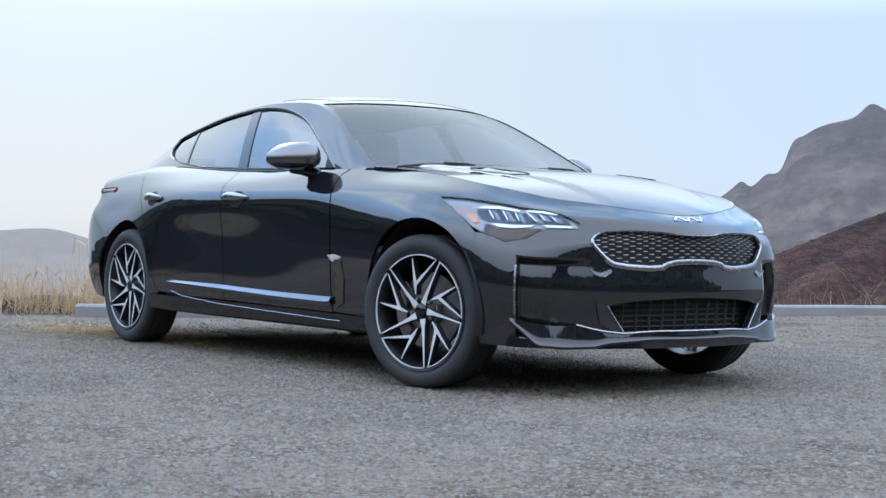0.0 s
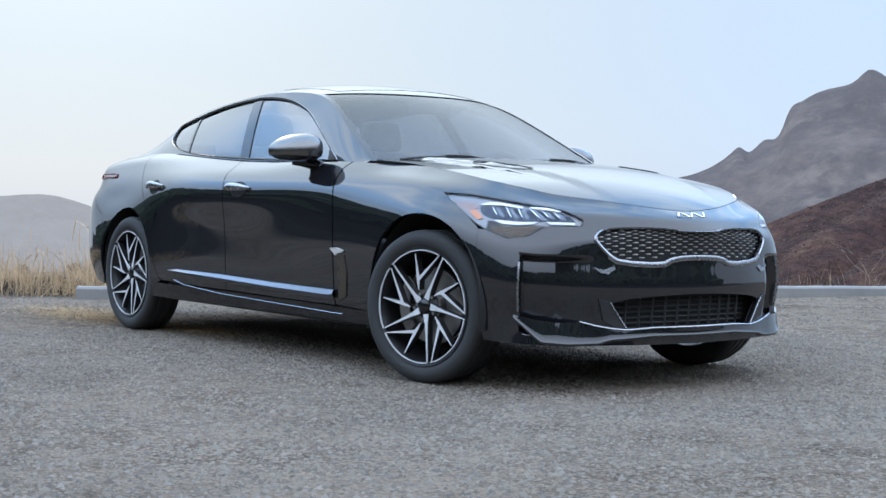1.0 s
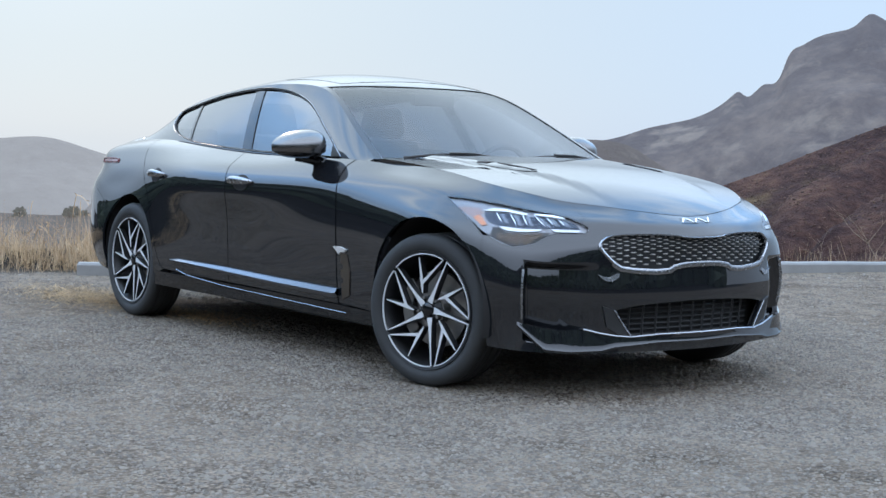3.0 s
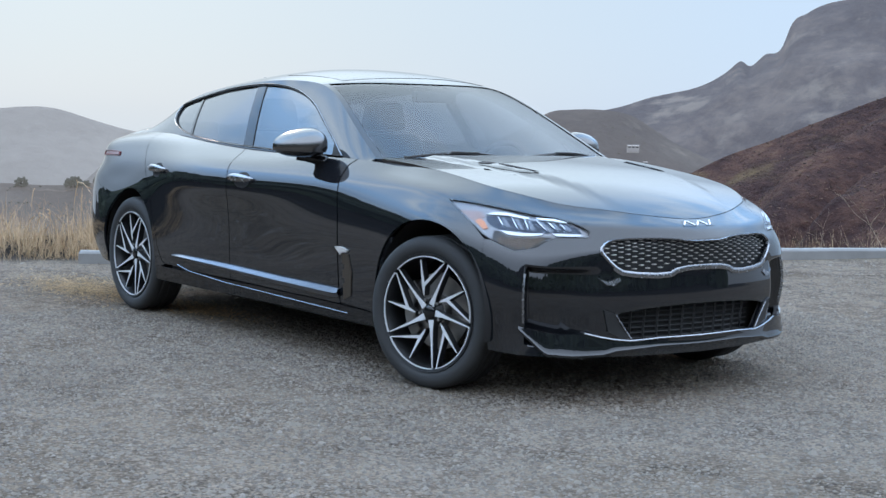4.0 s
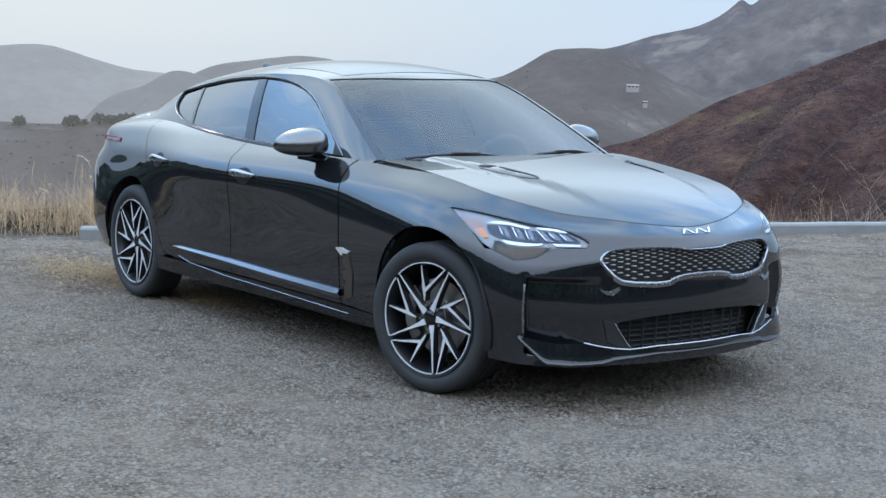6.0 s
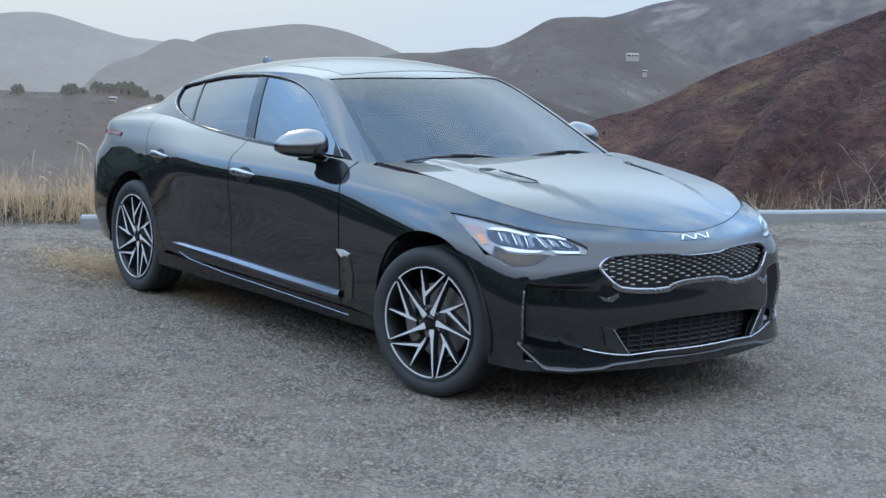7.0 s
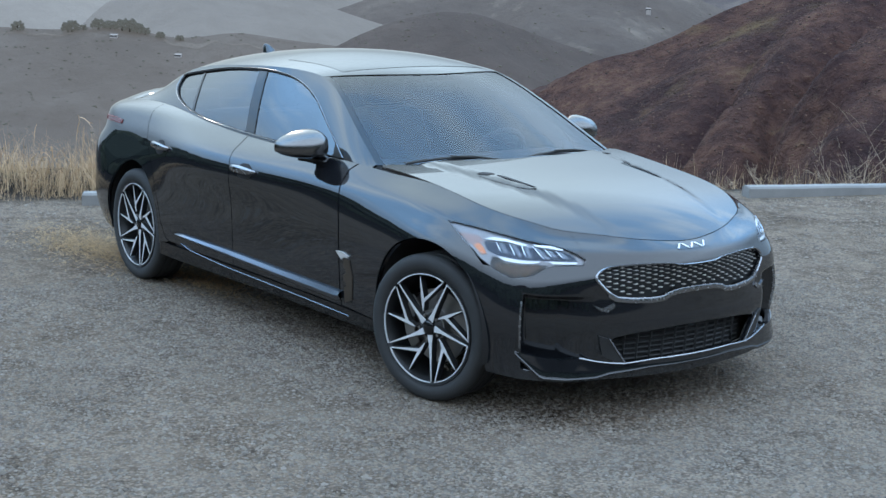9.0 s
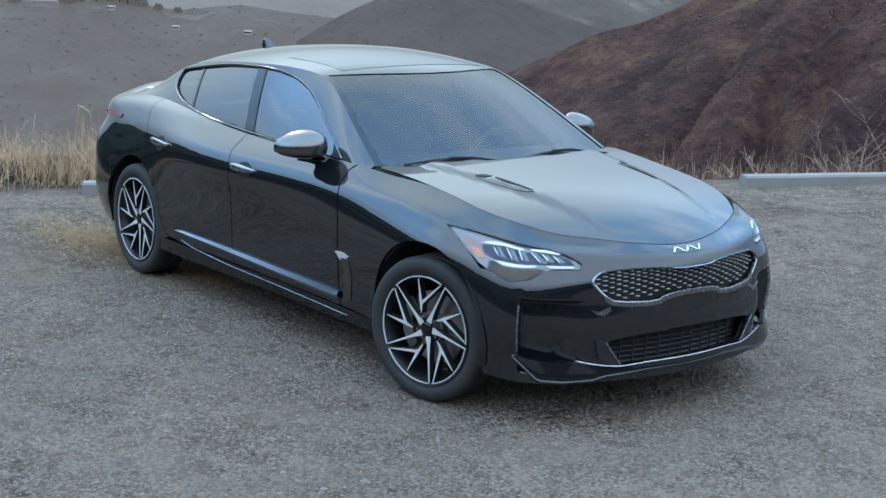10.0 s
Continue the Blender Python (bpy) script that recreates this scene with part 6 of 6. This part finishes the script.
for t in (math.pi, 0, -math.pi / 2):
    tube("wheel_spoke", [(0.37, 0.37, 0.865), (0.36 + 0.07 * math.sin(t), 0.37 + 0.185 * math.cos(t), 0.865 + 0.17 * math.sin(t))], 0.013, LEATHER, wheel_in)
part("rear_view_mirror", block(0.26, 0.30, -0.13, 0.13, 1.235, 1.295, 0.015), PLASTIC, car)


# ---- wheels ----
def wheel(x, side, steer):
    w = tagged(new("wheel"), "")
    w.parent = car
    w.matrix_basis = pose(x, side * (0.79 if x > 0 else 0.792), WHEEL_Z, 0, 0, steer + (0 if side > 0 else 180))
    R, H = 0.328, 0.1005                     # local +y points outwards
    prof = [(0.243, -H + 0.01), (0.272, -H - 0.004), (0.30, -H), (0.320, -H + 0.012), (0.329, -H + 0.03)]
    for g in (-0.050, -0.005, 0.040):
        prof += [(R, g - 0.006), (R - 0.008, g), (R - 0.008, g + 0.008), (R, g + 0.012)]
    prof += [(0.329, H - 0.03), (0.323, H - 0.014), (0.311, H - 0.003), (0.296, H + 0.001), (0.284, H + 0.002), (0.270, H - 0.001), (0.258, H - 0.008), (0.248, H - 0.014)]
    tyre = part("tyre", turned(prof, 72), RUBBER, w, "black road tyre")
    part("rim", turned([(0.243, -H + 0.01), (0.232, -H + 0.02), (0.227, 0.03), (0.239, H - 0.03), (0.250, H - 0.014), (0.256, H - 0.006), (0.2545, H - 0.002), (0.247, H - 0.004), (0.243, H - 0.012)], 72), RIMBLACK, w, "black alloy rim")
    rim = w.children[-1]
    part("brake_disc", turned([(0.06, -0.005), (0.165, -0.005), (0.165, 0.015), (0.075, 0.015), (0.07, 0.05), (0.0001, 0.05)], 48), STEEL, w)
    cal = turned([(0.12, -0.03), (0.178, -0.03), (0.178, 0.035), (0.12, 0.035)], 48)
    bmesh.ops.delete(cal, geom=[v for v in cal.verts if not (v.co.x > 0.03 and abs(v.co.z) < 0.13)] if x > 0 else [v for v in cal.verts if not (v.co.x < -0.03 and abs(v.co.z) < 0.13)], context='VERTS')
    part("brake_caliper", cal, STEEL, w)
    part("hub_cap", turned([(0.0001, H - 0.018), (0.024, H - 0.019), (0.030, H - 0.023), (0.031, H - 0.06)], 32), GLOSS, w)
    part("hub", turned([(0.030, H - 0.034), (0.050, H - 0.038), (0.062, H - 0.050), (0.066, 0.0)], 40), RIMBLACK, w)

    def face(r):                             # the spokes' face is dished towards the hub
        return H - 0.010 - 0.016 * max(0, 1 - r / 0.235) ** 1.3

    def spoke(name, pts, mat, lift, depth, own):
        """A bar along polar points (radius, degrees, half width)."""
        bm, rows = bmesh.new(), []
        grown = [(r * (1 + 0.012 * min(1.0, max(0.0, (r - 0.12) / 0.11))), a, hw) for r, a, hw in pts]
        q = [Vector((-r * math.cos(radians(a)), r * math.sin(radians(a)), hw)) for r, a, hw in grown]
        fine = []
        for i in range(len(q) - 1):
            for k in range(4):
                fine.append(q[i].lerp(q[i + 1], k / 4))
        fine.append(q[-1])
        for i, p in enumerate(fine):
            t = (fine[min(i + 1, len(fine) - 1)] - fine[max(i - 1, 0)])
            t = Vector((t.x, t.y)).normalized()
            nx, ny = -t.y, t.x
            r = math.hypot(p.x, p.y)
            yy = face(r) + lift
            rows.append([bm.verts.new((p.x + nx * k * p.z, y, p.y + ny * k * p.z)) for k, y in ((-1.08, yy - depth), (-1, yy), (1, yy), (1.08, yy - depth))])
        for a, b in zip(rows, rows[1:]):
            for k in range(3):
                bm.faces.new((a[k], a[k + 1], b[k + 1], b[k]))
            bm.faces.new((a[3], a[0], b[0], b[3]))
        bm.faces.new(rows[0])
        bm.faces.new(rows[-1][::-1])
        part(name, bm, mat, own, smooth=False)
    s0 = 100.9
    for i in range(5):
        c = s0 + 72 * i
        lines = ([(0.236, 33.4, 0.0026), (0.13, 35.2, 0.0052), (0.075, 37.5, 0.0085), (0.050, 39.5, 0.0135), (0.034, 42.0, 0.0150)],
                 [(0.236, -33.2, 0.0022), (0.118, 4, 0.0078), (0.100, 7, 0.0060), (0.076, 12, 0.0016)],
                 [(0.226, 0.3, 0.0017), (0.118, 4, 0.0085)])
        for ln in lines:
            spoke("spoke", [(r, c + a, hw * 0.92) for r, a, hw in ln], MACHINED, 0.0, 0.004, rim)
            spoke("spoke_side", [(r, c + a, hw + 0.001) for r, a, hw in ln], RIMBLACK, -0.003, 0.03, rim)
        ringp = [(0.2385, c + a, 0.0022) for a in np.linspace(-33.2, 33.4, 14)]
        spoke("rim_edge", ringp, MACHINED, 0.0085, 0.006, rim)
        nut = turned([(0.0001, face(0.055) - 0.002), (0.007, face(0.055) - 0.002), (0.008, 0.03)], 10)
        bmesh.ops.translate(nut, verts=nut.verts, vec=(-0.057 * math.cos(radians(c + 16)), 0, 0.057 * math.sin(radians(c + 16))))
        part("wheel_nut", nut, STEEL, rim)
    return w


wheel(FRONT_AXLE - 0.018, -1, 13)
wheel(FRONT_AXLE, 1, 12)
wheel(REAR_AXLE, -1, 0)
wheel(REAR_AXLE, 1, 0)
